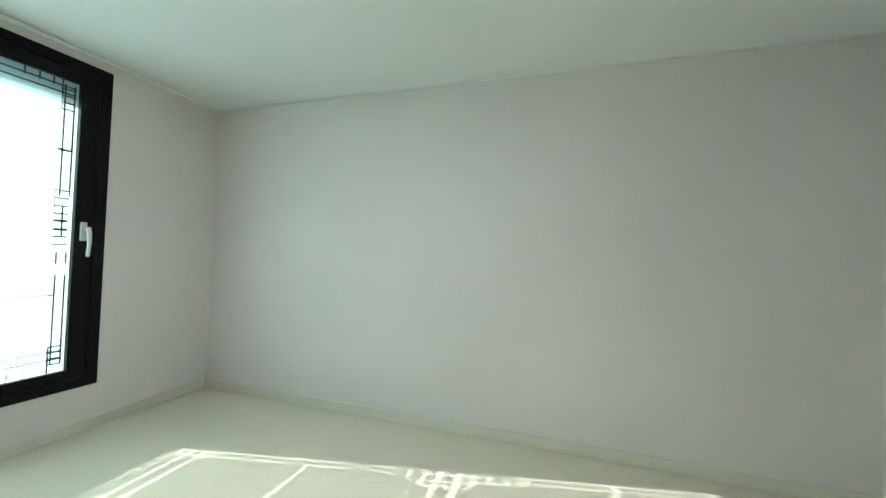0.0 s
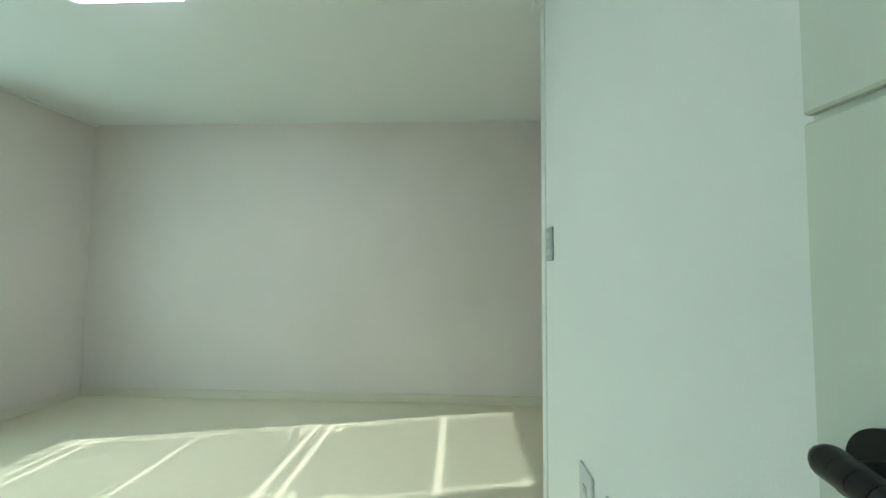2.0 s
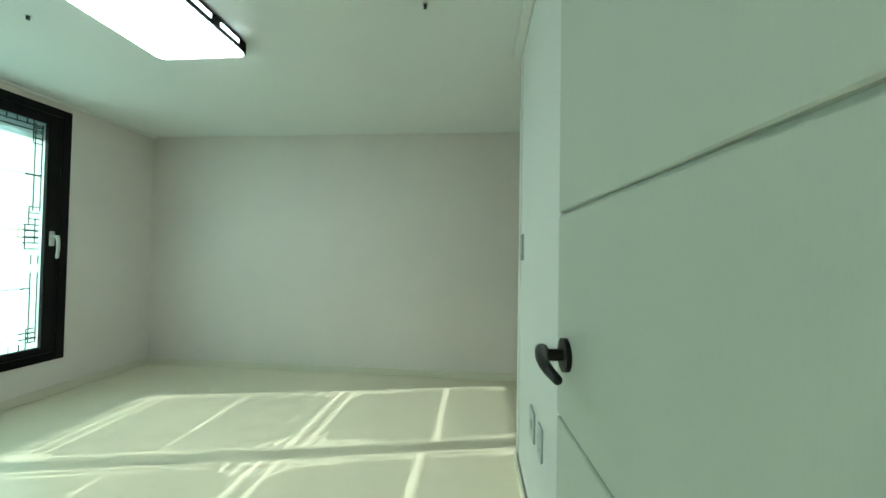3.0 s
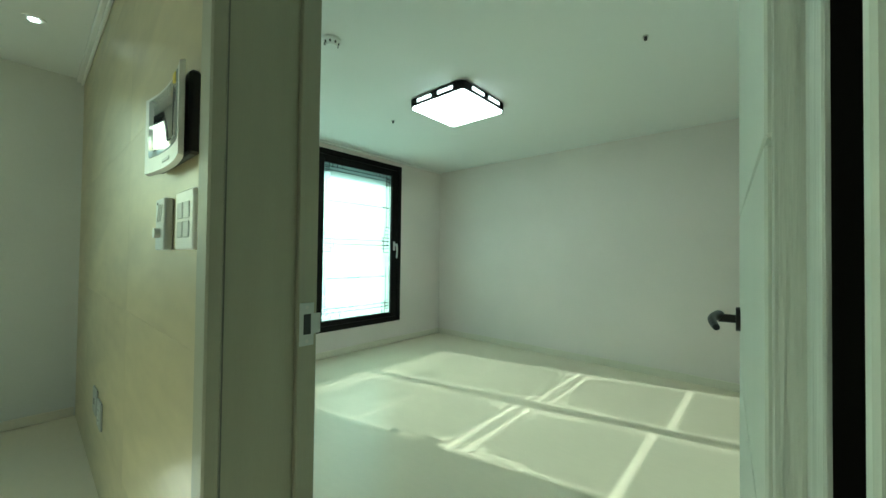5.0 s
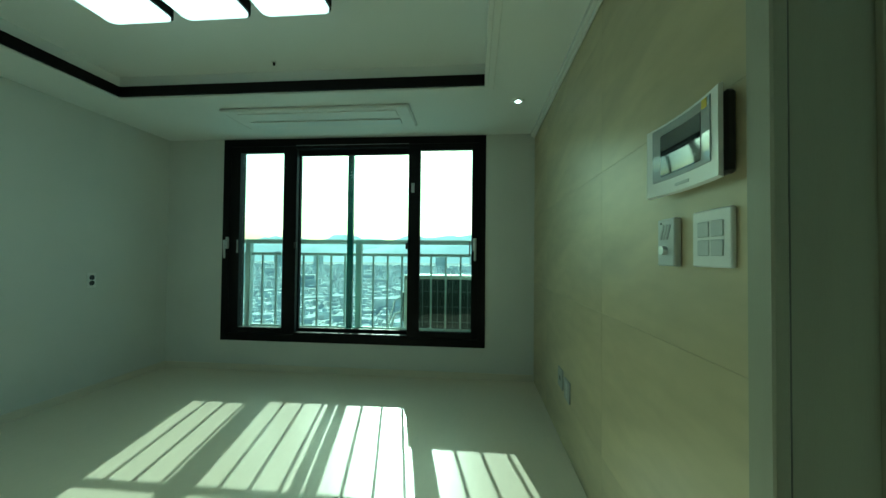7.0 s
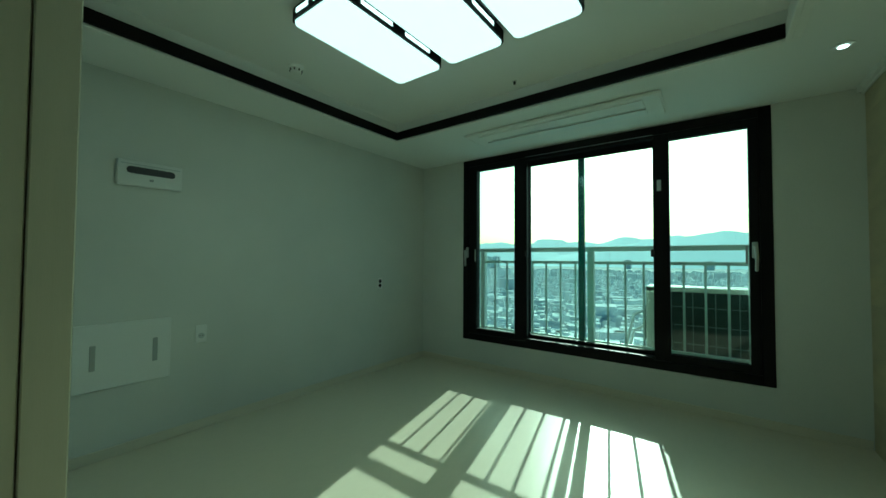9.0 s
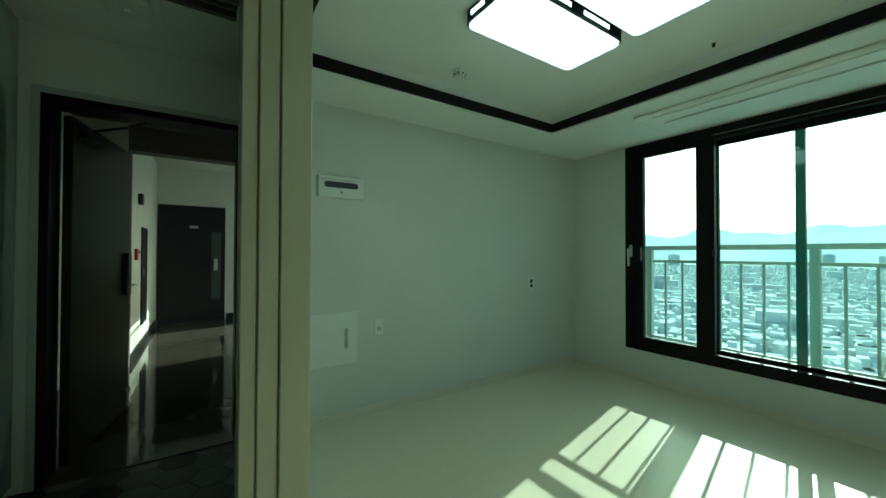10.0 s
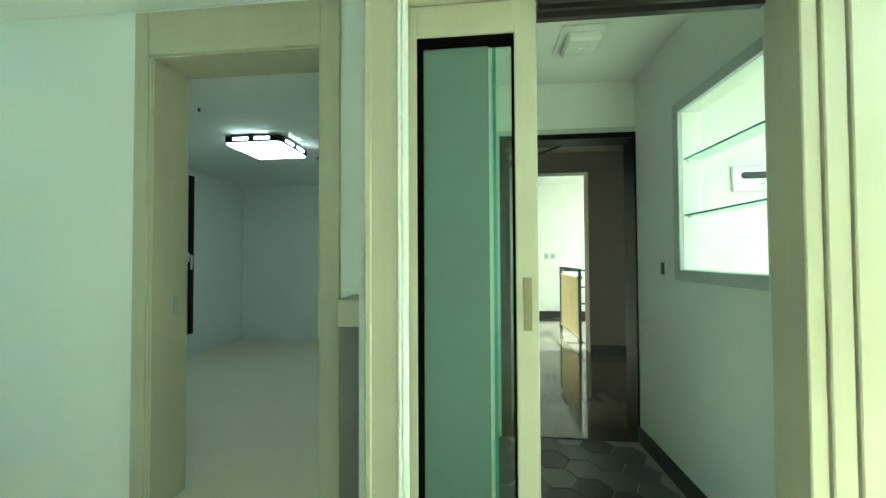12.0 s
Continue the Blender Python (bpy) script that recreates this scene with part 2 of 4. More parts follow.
# ---------------------------------------------------------------- plan
H = 2.30            # ceiling of the bedroom
SOF = 2.28          # soffit round the raised ceiling
TOP = 2.42          # raised ceiling
FY, FO = 5.54, 5.80  # facade, inner and outer face
EAST = 3.67
WEST = -3.65
STUB_X, STUB_Y, ALC_Y = 2.333, 2.017, 1.285
LW = (-3.06, -0.46, 0.29, 2.275)   # living window x0 x1 z0 z1
BW = (0.70, 2.91, 0.275, 2.235)    # bedroom window
DY0, DY1, DTOP = 2.02, 2.825, 2.08  # bedroom doorway
ENT_N, ENT_S, ENT_X, FD_X = 2.20, 1.20, -2.46, -3.877
HALL_H = 2.42


def wall_y(name, y0, y1, x0, x1, z0, z1, holes, material, label):
    """A wall along x with openings (x0, x1, z0, z1), left to right."""
    bs, x = [], x0
    for a, b, c, d in holes:
        bs.append((x, a, y0, y1, z0, z1))
        if c > z0:
            bs.append((a, b, y0, y1, z0, c))
        if d < z1:
            bs.append((a, b, y0, y1, d, z1))
        x = b
    bs.append((x, x1, y0, y1, z0, z1))
    return structure(name, boxes(*bs), material, label, "wall")


def wall_x(name, x0, x1, y0, y1, z0, z1, holes, material, label):
    bs, y = [], y0
    for a, b, c, d in holes:
        bs.append((x0, x1, y, a, z0, z1))
        if c > z0:
            bs.append((x0, x1, a, b, z0, c))
        if d < z1:
            bs.append((x0, x1, a, b, d, z1))
        y = b
    bs.append((x0, x1, y, y1, z0, z1))
    return structure(name, boxes(*bs), material, label, "wall")


# floors
structure("floor_bedroom", boxes((0.1, 3.9, 1.1, 5.6, -0.12, 0)), M["floor"], "cream glossy laminate floor of the bedroom", "floor")
structure("floor_living", boxes((-3.85, 0.1, 2.32, 5.6, -0.12, 0), (-2.5, 0.1, -3.7, 2.32, -0.12, 0), (-3.0, -2.5, -3.7, 0.70, -0.12, 0)), M["floor"], "cream glossy laminate floor of the living room and hall", "floor")
structure("floor_room", boxes((-7.0, -3.0, -3.3, 0.75, -0.12, 0)), M["floor"], "pale laminate floor of the second bedroom", "floor")
structure("floor_corridor", boxes((-9.45, -3.95, 0.9, 4.6, -0.16, -0.06)), M["granite"], "polished brown granite floor of the common corridor", "floor")

# walls
wall_y("wall_north_living", FY, FO, -3.85, 0.10, -0.12, 2.7, [LW], M["living_paper"], "white papered living room wall with a wide window opening")
wall_y("wall_north_bedroom", FY, FO, 0.10, 3.90, -0.12, 2.7, [BW], M["grey_paper"], "light grey papered bedroom wall with a window opening")
wall_x("wall_east", EAST, 3.90, 1.10, FY, -0.12, 2.7, [], M["grey_paper"], "plain light grey papered bedroom wall")
structure("wall_alcove", boxes((STUB_X, EAST, 1.10, ALC_Y, 0, 2.7)), M["grey_paper"], "light grey papered wall at the back of the alcove", "wall")
structure("wall_stub", boxes((0.20, STUB_X, 1.10, STUB_Y, 0, 2.7)), M["white_paper"], "white papered return wall beside the bedroom door", "wall")
structure("wall_corner_bead", boxes((STUB_X - 0.058, STUB_X + 0.003, STUB_Y + 0.0005, STUB_Y + 0.006, 0.0, H), bevel=0.002), M["trim_white"], "white corner strip on the return wall", "trim")
wall_x("wall_party_living", 0.0, 0.10, -3.7, FY, 0, 2.7, [(-2.7, -1.75, 0.85, 2.2), (DY0 - 0.02, DY1 + 0.02, 0, DTOP + 0.02)], M["white_paper"], "white papered wall of the hall with a doorway")
wall_x("wall_party_bedroom", 0.10, 0.20, 1.10, FY, 0, 2.7, [(DY0 - 0.02, DY1 + 0.02, 0, DTOP + 0.02)], M["grey_paper"], "light grey bedroom side of the partition with a doorway")
wall_x("wall_west", -3.85, WEST, 2.32, FY, -0.12, 2.7, [], M["living_paper"], "plain white papered living room wall")
wall_y("wall_entry_partition", ENT_N, 2.298, FD_X, -2.60, -0.12, 2.7, [(-3.292, -2.70, 1.14, 1.988)], M["white_paper"], "white papered partition of the entry with a display opening")
wall_x("wall_front_door", -4.06, FD_X, 0.90, 2.60, -0.16, 2.7, [(1.262, 2.225, -0.16, 2.083)], M["white_paper"], "white papered wall round the front door")
structure("wall_entry_south", boxes((FD_X, -2.60, 0.75, 0.90, -0.12, 2.7)), M["white_paper"], "white papered wall behind the shoe cabinet", "wall")
wall_x("wall_room_door", -3.04, -2.83, -3.7, 0.75, 0, 2.7, [(-0.46, 0.40, 0, 2.20)], M["white_paper"], "white papered hall wall with the second bedroom doorway")
structure("wall_south", boxes((-2.83, 0.0, -3.7, -3.5, 0, 2.7)), M["white_paper"], "plain white papered wall closing the kitchen end", "wall")
structure("wall_room_north", boxes((-7.0, -3.04, 0.62, 0.75, 0, 2.7)), M["white_paper"], "plain papered wall of the second bedroom", "wall")
structure("wall_room_west", boxes((-6.6, -6.42, -2.65, 0.62, 0, 2.7)), M["white_paper"], "plain papered wall of the second bedroom", "wall")
wall_y("wall_room_south", -2.65, -2.45, -6.42, -3.04, 0, 2.7, [(-5.46, -3.7, 0.28, 2.24)], M["white_paper"], "papered wall of the second bedroom with a window opening")
structure("wall_hall_return", boxes((-2.83, -2.545, 0.665, 0.75, 0, 2.7)), M["white_paper"], "narrow white wall between two door frames", "wall")

# common corridor
structure("wall_corridor_south", boxes((-9.45, -4.06, 0.78, 0.90, -0.16, 2.8)), M["corridor_paint"], "cream painted corridor wall", "wall")
structure("wall_corridor_side", boxes((-9.19, -6.15, 0.90, 1.32, -0.16, 2.8)), M["corridor_paint"], "cream painted corridor wall with a meter cabinet", "wall")
structure("wall_corridor_end", boxes((-9.45, -9.19, 0.90, 4.6, -0.16, 2.8)), M["corridor_paint"], "cream painted wall at the end of the corridor", "wall")
wall_x("wall_corridor_cross", -6.40, -6.20, 1.32, 4.6, -0.16, 2.8, [(1.33, 2.56, -0.16, 2.33)], M["shaded_paint"], "cross wall with an open passage, its shade painted in taupe")
structure("wall_corridor_north", boxes((-6.20, -4.06, 3.4, 3.6, -0.16, 2.8)), M["shaded_paint"], "corridor wall with its shade painted in taupe", "wall")
wall_y("wall_stair_north", 4.4, 4.6, -9.19, -6.40, -0.16, 2.8, [(-8.9, -6.6, 0.35, 2.5)], M["corridor_paint"], "cream painted stairwell wall with a window opening")
structure("ceiling_corridor", boxes((-6.30, -4.06, 0.78, 3.6, 2.6, 2.7)), M["shaded_paint"], "corridor ceiling with its shade painted in taupe", "ceiling")
structure("ceiling_stair", boxes((-9.45, -6.30, 0.78, 4.6, 2.755, 2.8)), M["corridor_paint"], "cream painted stairwell ceiling", "ceiling")

# ceilings
structure("ceiling_bedroom", boxes((0.1, 3.9, 1.10, FO, H, 2.42)), M["ceiling_paper"], "plain white papered bedroom ceiling", "ceiling")
CX0, CX1, CY0, CY1 = -3.155, -0.487, 2.38, 4.545
structure("ceiling_living", boxes((-3.85, 0.1, CY1, FO, SOF, 2.56), (-3.85, CX0, 2.32, CY1, SOF, 2.56), (CX1, 0.1, CY0, CY1, SOF, 2.56),
                                  (-3.85, 0.1, 2.30, CY0, SOF, 2.56), (CX0, CX1, CY0, CY1, TOP, 2.56)), M["ceiling_paper"], "white papered living room ceiling with a raised centre", "ceiling")
structure("ceiling_hall", boxes((-3.04, 0.1, -3.7, 0.75, HALL_H, 2.56), (-2.46, 0.1, 0.75, 2.30, HALL_H, 2.56)), M["ceiling_paper"], "plain white papered hall ceiling", "ceiling")
structure("ceiling_entry", boxes((-4.06, -2.46, 0.75, 2.30, 2.45, 2.56)), M["ceiling_paper"], "plain white papered entry ceiling", "ceiling")
structure("ceiling_room", boxes((-6.6, -3.04, -2.65, 0.75, 2.30, 2.56)), M["ceiling_paper"], "plain white papered ceiling of the second bedroom", "ceiling")
structure("roof_slab", boxes((-9.45, 3.95, -3.8, FO, 2.8, 3.0)), M["concrete"], "concrete slab above the flat", "slab")

# raised ceiling: white step moulding, then a black band
structure("trim_coffer_white", boxes((CX0 - 0.05, CX1 + 0.05, CY1 + 0.012, CY1 + 0.05, SOF - 0.014, SOF), (CX0 - 0.05, CX1 + 0.05, CY0 - 0.05, CY0 - 0.012, SOF - 0.014, SOF),
                                     (CX0 - 0.05, CX0 - 0.012, CY0 - 0.012, CY1 + 0.012, SOF - 0.014, SOF), (CX1 + 0.012, CX1 + 0.05, CY0 - 0.012, CY1 + 0.012, SOF - 0.014, SOF),
                                     (CX1 - 0.012, CX1 + 0.012, CY0, CY1, SOF - 0.02, SOF + 0.07), bevel=0.003), M["trim_white"], "white moulding round the raised ceiling", "trim")
structure("trim_coffer_black", boxes((CX0, CX1 - 0.012, CY1 - 0.02, CY1, SOF - 0.006, SOF + 0.062), (CX0, CX1 - 0.012, CY0, CY0 + 0.02, SOF - 0.006, SOF + 0.062),
                                     (CX0, CX0 + 0.02, CY0 + 0.02, CY1 - 0.02, SOF - 0.006, SOF + 0.062)), M["black_trim"], "black band trim round the raised ceiling", "trim")


def cornice(name, runs, label):
    """Small stepped cornice; each run is a box given at the wall."""
    return structure(name, boxes(*runs, bevel=0.004), M["trim_white"], label, "trim")


cornice("trim_cornice_living", [(-0.05, -0.014, CY0, FY - 0.0, SOF - 0.03, SOF - 0.001), (-0.03, -0.014, CY0, FY, SOF - 0.045, SOF - 0.03)], "white cornice above the beige tiled wall")
cornice("trim_cornice_bedroom", [(0.2, EAST, FY - 0.03, FY - 0.001, H - 0.02, H - 0.001), (EAST - 0.012, EAST - 0.001, ALC_Y, FY - 0.03, H - 0.008, H - 0.001),
                                 (0.9, STUB_X + 0.02, STUB_Y + 0.001, STUB_Y + 0.045, H - 0.035, H - 0.001)], "white cornice round the bedroom ceiling")

# skirtings
structure("baseboard_bedroom", boxes((0.2, EAST - 0.012, FY - 0.012, FY - 0.001, 0, 0.07), (EAST - 0.012, EAST - 0.001, ALC_Y + 0.012, FY, 0, 0.07),
                                     (STUB_X + 0.01, EAST, ALC_Y + 0.001, ALC_Y + 0.012, 0, 0.07), (0.25, STUB_X + 0.005, STUB_Y + 0.006, STUB_Y + 0.016, 0, 0.07), bevel=0.002), M["skirting"], "cream skirting board along the bedroom walls", "baseboard")
structure("baseboard_living", boxes((WEST + 0.012, -0.02, FY - 0.012, FY - 0.001, 0, 0.06), (WEST + 0.001, WEST + 0.012, 2.33, FY, 0, 0.06), bevel=0.002), M["skirting"], "cream skirting board along the living room walls", "baseboard")
structure("baseboard_entry", boxes((FD_X, -2.60, ENT_N - 0.012, ENT_N - 0.001, -0.06, 0.05), bevel=0.002), M["black_skirting"], "black stone skirting of the entry", "baseboard")
structure("baseboard_corridor", boxes((-6.2, -6.188, 2.56, 3.4, -0.06, 0.05), (-9.19, -9.178, 2.39, 4.4, -0.06, 0.05), (-9.0, -6.41, 1.322, 1.334, -0.06, 0.05)), M["black_skirting"], "black skirting along the corridor walls", "baseboard")


# ---------------------------------------------------------------- windows
def handle_window(parent, x, y, z, out=-1):
    """Lever handle on a window stile: backplate, neck and a long hanging grip."""
    p = part("handle", boxes((x - 0.017, x + 0.017, y + out * 0.013, y, z - 0.03, z + 0.085), bevel=0.006, seg=2), M["silver"], parent, "silver lever handle")
    g = bmesh.new()
    tube(g, (x, y + out * 0.012, z + 0.045), (x, y + out * 0.052, z + 0.045), 0.010)
    pts = [(x, y + out * 0.050, z + 0.052), (x + 0.004, y + out * 0.058, z + 0.01), (x + 0.006, y + out * 0.058, z - 0.05), (x + 0.004, y + out * 0.052, z - 0.115)]
    for a, b, r in zip(pts, pts[1:], (0.0125, 0.0115, 0.0105)):
        tube(g, a, b, r)
        bmesh.ops.create_uvsphere(g, u_segments=10, v_segments=6, radius=r, matrix=Matrix.Translation(b))
    part("grip", g, M["silver"], p, smooth=True)


def sash(parent, x0, x1, z0, z1, y0, y1, wl, wr, wb, wt, name="sash", material=None):
    """Frame of four members and its pane."""
    m = material or M["black_frame"]
    s = part(name, boxes((x0, x0 + wl, y0, y1, z0, z1), (x1 - wr, x1, y0, y1, z0, z1), (x0 + wl, x1 - wr, y0, y1, z0, z0 + wb), (x0 + wl, x1 - wr, y0, y1, z1 - wt, z1), bevel=0.003), m, parent)
    ym = (y0 + y1) / 2
    g = part("pane", boxes((x0 + wl - 0.004, x1 - wr + 0.004, ym - 0.003, ym + 0.003, z0 + wb - 0.004, z1 - wt + 0.004)), M["glass"], s)
    g.visible_shadow = False
    return s


def window_frame(parent, x0, x1, z0, z1, y0, y1, w, material=None):
    return part("window_frame", boxes((x0, x0 + w, y0, y1, z0, z1), (x1 - w, x1, y0, y1, z0, z1), (x0 + w, x1 - w, y0, y1, z0, z0 + w), (x0 + w, x1 - w, y0, y1, z1 - w, z1), bevel=0.003), material or M["black_frame"], parent)


w1 = thing("window_1", "wide black-framed living room window with two side casements", "window", ((LW[0] + LW[1]) / 2, FY, LW[2]), kind="structure")
x0, x1, z0, z1 = LW
window_frame(w1, x0, x1, z0, z1, FY - 0.012, FO - 0.02, 0.07)
sash(w1, -2.99, -2.305, z0 + 0.07, z1 - 0.07, FY + 0.0, FY + 0.05, 0.10, 0.135, 0.06, 0.06)
sash(w1, -1.195, -0.53, z0 + 0.07, z1 - 0.07, FY + 0.0, FY + 0.05, 0.115, 0.06, 0.06, 0.06)
sash(w1, -2.36, -1.14, z0 + 0.07, z1 - 0.07, FY + 0.07, FY + 0.11, 0.06, 0.05, 0.055, 0.075)
part("track", boxes((-2.31, -1.19, FY - 0.014, FY + 0.06, z1 - 0.10, z1 - 0.07), (-2.31, -1.19, FY - 0.014, FY + 0.06, z0 + 0.07, z0 + 0.095), bevel=0.003), M["black_frame"], w1)
# pale strip paints in the highlight along the black track
part("track_line", boxes((-2.31, -1.19, FY - 0.016, FY - 0.0141, z1 - 0.072, z1 - 0.067) ), M["grey_plastic"], w1, "thin grey strip painted in for a track highlight")
part("outer_stile", boxes((-1.845, -1.79, FY + 0.16, FY + 0.2, z0 + 0.06, z1 - 0.06)), M["teal_stile"], w1, "green-tinted outer meeting stile")
for lx in (-2.30, -1.20):
    part("latch", boxes((lx - 0.012, lx + 0.012, FY - 0.02, FY, 1.20, 1.26), bevel=0.004), M["dark_plastic"], w1)
handle_window(w1, -3.0, FY - 0.012, 1.22)
for lx, lz in ((-2.905, 1.22), (-0.605, 1.22)):
    part("lock_strip", boxes((lx - 0.007, lx + 0.007, FY - 0.008, FY - 0.0005, lz - 0.07, lz + 0.06), bevel=0.002), M["grey_plastic"], w1, "slim grey lock strip")
part("label", boxes((-1.165, -1.135, FY - 0.0015, FY - 0.0003, 1.74, 1.83)), M["light_grey_plastic"], w1, "small pale paper label")
handle_window(w1, -0.56, FY - 0.012, 1.22)


def film_pane(parent, x0, x1, z0, z1, y):
    """Frosted film with clear lattice lines cut out of it."""
    w, h = x1 - x0, z1 - z0
    T = 0.0085
    cuts = []

    def v(u, a, b, t=T):
        cuts.append((x0 + u - t / 2, x0 + u + t / 2, z0 + a, z0 + b))

    def hz(q, a, b, t=T):
        cuts.append((x0 + a, x0 + b, z0 + q - t / 2, z0 + q + t / 2))

    # long lines across the pane
    for q in (0.075, 0.12, h - 0.075, h - 0.035):
        hz(q, 0.02, w - 0.012)
    hz(0.45, 0.0, w - 0.06)
    for q in (0.83, 0.885):
        hz(q, 0.05, w - 0.02, 0.011)
    hz(1.30, 0.02, w - 0.02, 0.014)
    # uprights: a pair beside one stile, a single line beside the other, broken at mid height
    for u in (w - 0.018, w - 0.062):
        v(u, 0.05, 0.57)
        v(u, 0.63, 0.70)
        v(u, 1.03, h - 0.02)
    v(0.046, 0.05, 0.59)
    v(0.046, 0.64, 0.70)
    v(0.046, 1.03, h - 0.02)
    # stepped ladders at mid height
    for side in (0, 1):
        def m(u):
            return w - u if side else u
        for k in range(8):
            inner = 0.105 if k < 5 else 0.085
            lo, hi = sorted((m(0.018), m(inner)))
            hz(0.745 + k * 0.045, lo, hi)
        v(m(0.105), 0.745, 0.925)
        v(m(0.085), 0.925, 1.06)
        v(m(0.045), 0.79, 0.97)
        v(m(0.145), 0.79, 0.925)
        for q in (0.79, 0.925):
            lo, hi = sorted((m(0.105), m(0.145)))
            hz(q, lo, hi)
        # corner ladders at the foot and the head
        v(m(0.075), 0.0, 0.15)
        v(m(0.075), h - 0.17, h)
        for k in range(1, 5):
            lo, hi = sorted((m(0.012), m(0.075)))
            hz(0.15 - k * 0.034 + 0.034, lo, hi)
            hz(h - 0.17 + (k - 1) * 0.04, lo, hi)
        for k in range(3):
            v(m(0.115 + k * 0.06), 0.0, 0.045)
            v(m(0.115 + k * 0.06), h - 0.045, h)
    xs = sorted({x0, x1, *[c[0] for c in cuts], *[c[1] for c in cuts]})
    zs = sorted({z0, z1, *[c[2] for c in cuts], *[c[3] for c in cuts]})
    bm = bmesh.new()
    for j in range(len(zs) - 1):
        zm = (zs[j] + zs[j + 1]) / 2
        run = None
        for i in range(len(xs) - 1):
            xm = (xs[i] + xs[i + 1]) / 2
            cut = any(c[0] < xm < c[1] and c[2] < zm < c[3] for c in cuts)
            if not cut and run is None:
                run = xs[i]
            if run is not None and (cut or i == len(xs) - 2):
                end = xs[i] if cut else xs[i + 1]
                bm.faces.new([bm.verts.new(p) for p in ((run, y, zs[j]), (end, y, zs[j]), (end, y, zs[j + 1]), (run, y, zs[j + 1]))])
                run = None
    return part("film", bm, M["film"], parent, "frosted film with clear lattice lines")


w2 = thing("window_2", "black-framed sliding bedroom window with patterned frosted film", "window", ((BW[0] + BW[1]) / 2, FY, BW[2]), kind="structure")
x0, x1, z0, z1 = BW
window_frame(w2, x0, x1, z0, z1, FY - 0.012, FO - 0.02, 0.06)
s1 = sash(w2, 1.73, x1 - 0.06, z0 + 0.06, z1 - 0.06, FY + 0.0, FY + 0.045, 0.085, 0.09, 0.055, 0.075)
s2 = sash(w2, x0 + 0.06, 1.80, z0 + 0.06, z1 - 0.06, FY + 0.07, FY + 0.115, 0.09, 0.085, 0.055, 0.075)
film_pane(s1, 1.815, x1 - 0.15, z0 + 0.115, z1 - 0.135, FY + 0.029)
film_pane(s2, x0 + 0.15, 1.715, z0 + 0.115, z1 - 0.135, FY + 0.099)
# highlights on both tracks are laid on as pale strips
part("track_line", boxes((x0 + 0.06, 1.73, FY - 0.0135, FY - 0.0121, z1 - 0.062, z1 - 0.056), (x0 + 0.06, 1.73, FY - 0.0135, FY - 0.0121, z0 + 0.052, z0 + 0.058)), M["grey_plastic"], w2, "thin grey strip painted in for a track highlight")
# outer stile, plus an unseen deep head rail added to shade the film's top
part("outer_sash", boxes((x1 - 0.17, x1 - 0.06, FY + 0.135, FY + 0.17, z0 + 0.06, z1 - 0.06), (x0 + 0.06, x1 - 0.17, FY + 0.135, FY + 0.17, z1 - 0.20, z1 - 0.06), bevel=0.003), M["black_frame"], w2)
handle_window(w2, 2.80, FY - 0.0, 1.19)

w3 = thing("window_3", "black-framed window with frosted film in the second bedroom", "window", (-4.6, -2.45, 0.28), kind="structure")
window_frame(w3, -5.46, -3.7, 0.28, 2.24, -2.63, -2.438, 0.06)
for a, b, yy in ((-5.40, -4.54, -2.49), (-4.61, -3.76, -2.55)):
    sw = part("sash", boxes((a, a + 0.08, yy, yy + 0.045, 0.34, 2.18), (b - 0.08, b, yy, yy + 0.045, 0.34, 2.18), (a + 0.08, b - 0.08, yy, yy + 0.045, 0.34, 0.40), (a + 0.08, b - 0.08, yy, yy + 0.045, 2.12, 2.18), bevel=0.003), M["black_frame"], w3)
    film_pane(sw, a + 0.08, b - 0.08, 0.40, 2.12, yy + 0.02)
handle_window(w3, -5.36, -2.438, 1.2, out=1)


# unseen wall, added to block the sky and dim the second bedroom
structure("wall_light_well", boxes((-7.2, -2.9, -3.95, -3.75, -3, 6.0)), M["concrete"], "unseen concrete wall added outside the second bedroom to block the sky", "wall")
# unseen window, added so that daylight reaches the hall
w5 = thing("window_5", "unseen black-framed window added at the kitchen end to light the hall", "window", (0.05, -2.22, 0.85), kind="structure")
part("window_frame", boxes((-0.008, 0.09, -2.7, -2.65, 0.85, 2.2), (-0.008, 0.09, -1.80, -1.75, 0.85, 2.2), (-0.008, 0.09, -2.65, -1.80, 0.85, 0.9), (-0.008, 0.09, -2.65, -1.80, 2.15, 2.2), (0.0, 0.08, -2.255, -2.195, 0.9, 2.15), bevel=0.003), M["black_frame"], w5)
for a, b in ((-2.65, -2.255), (-2.195, -1.80)):
    g = part("pane", boxes((0.04, 0.046, a, b, 0.9, 2.15)), M["glass"], w5)
    g.visible_shadow = False


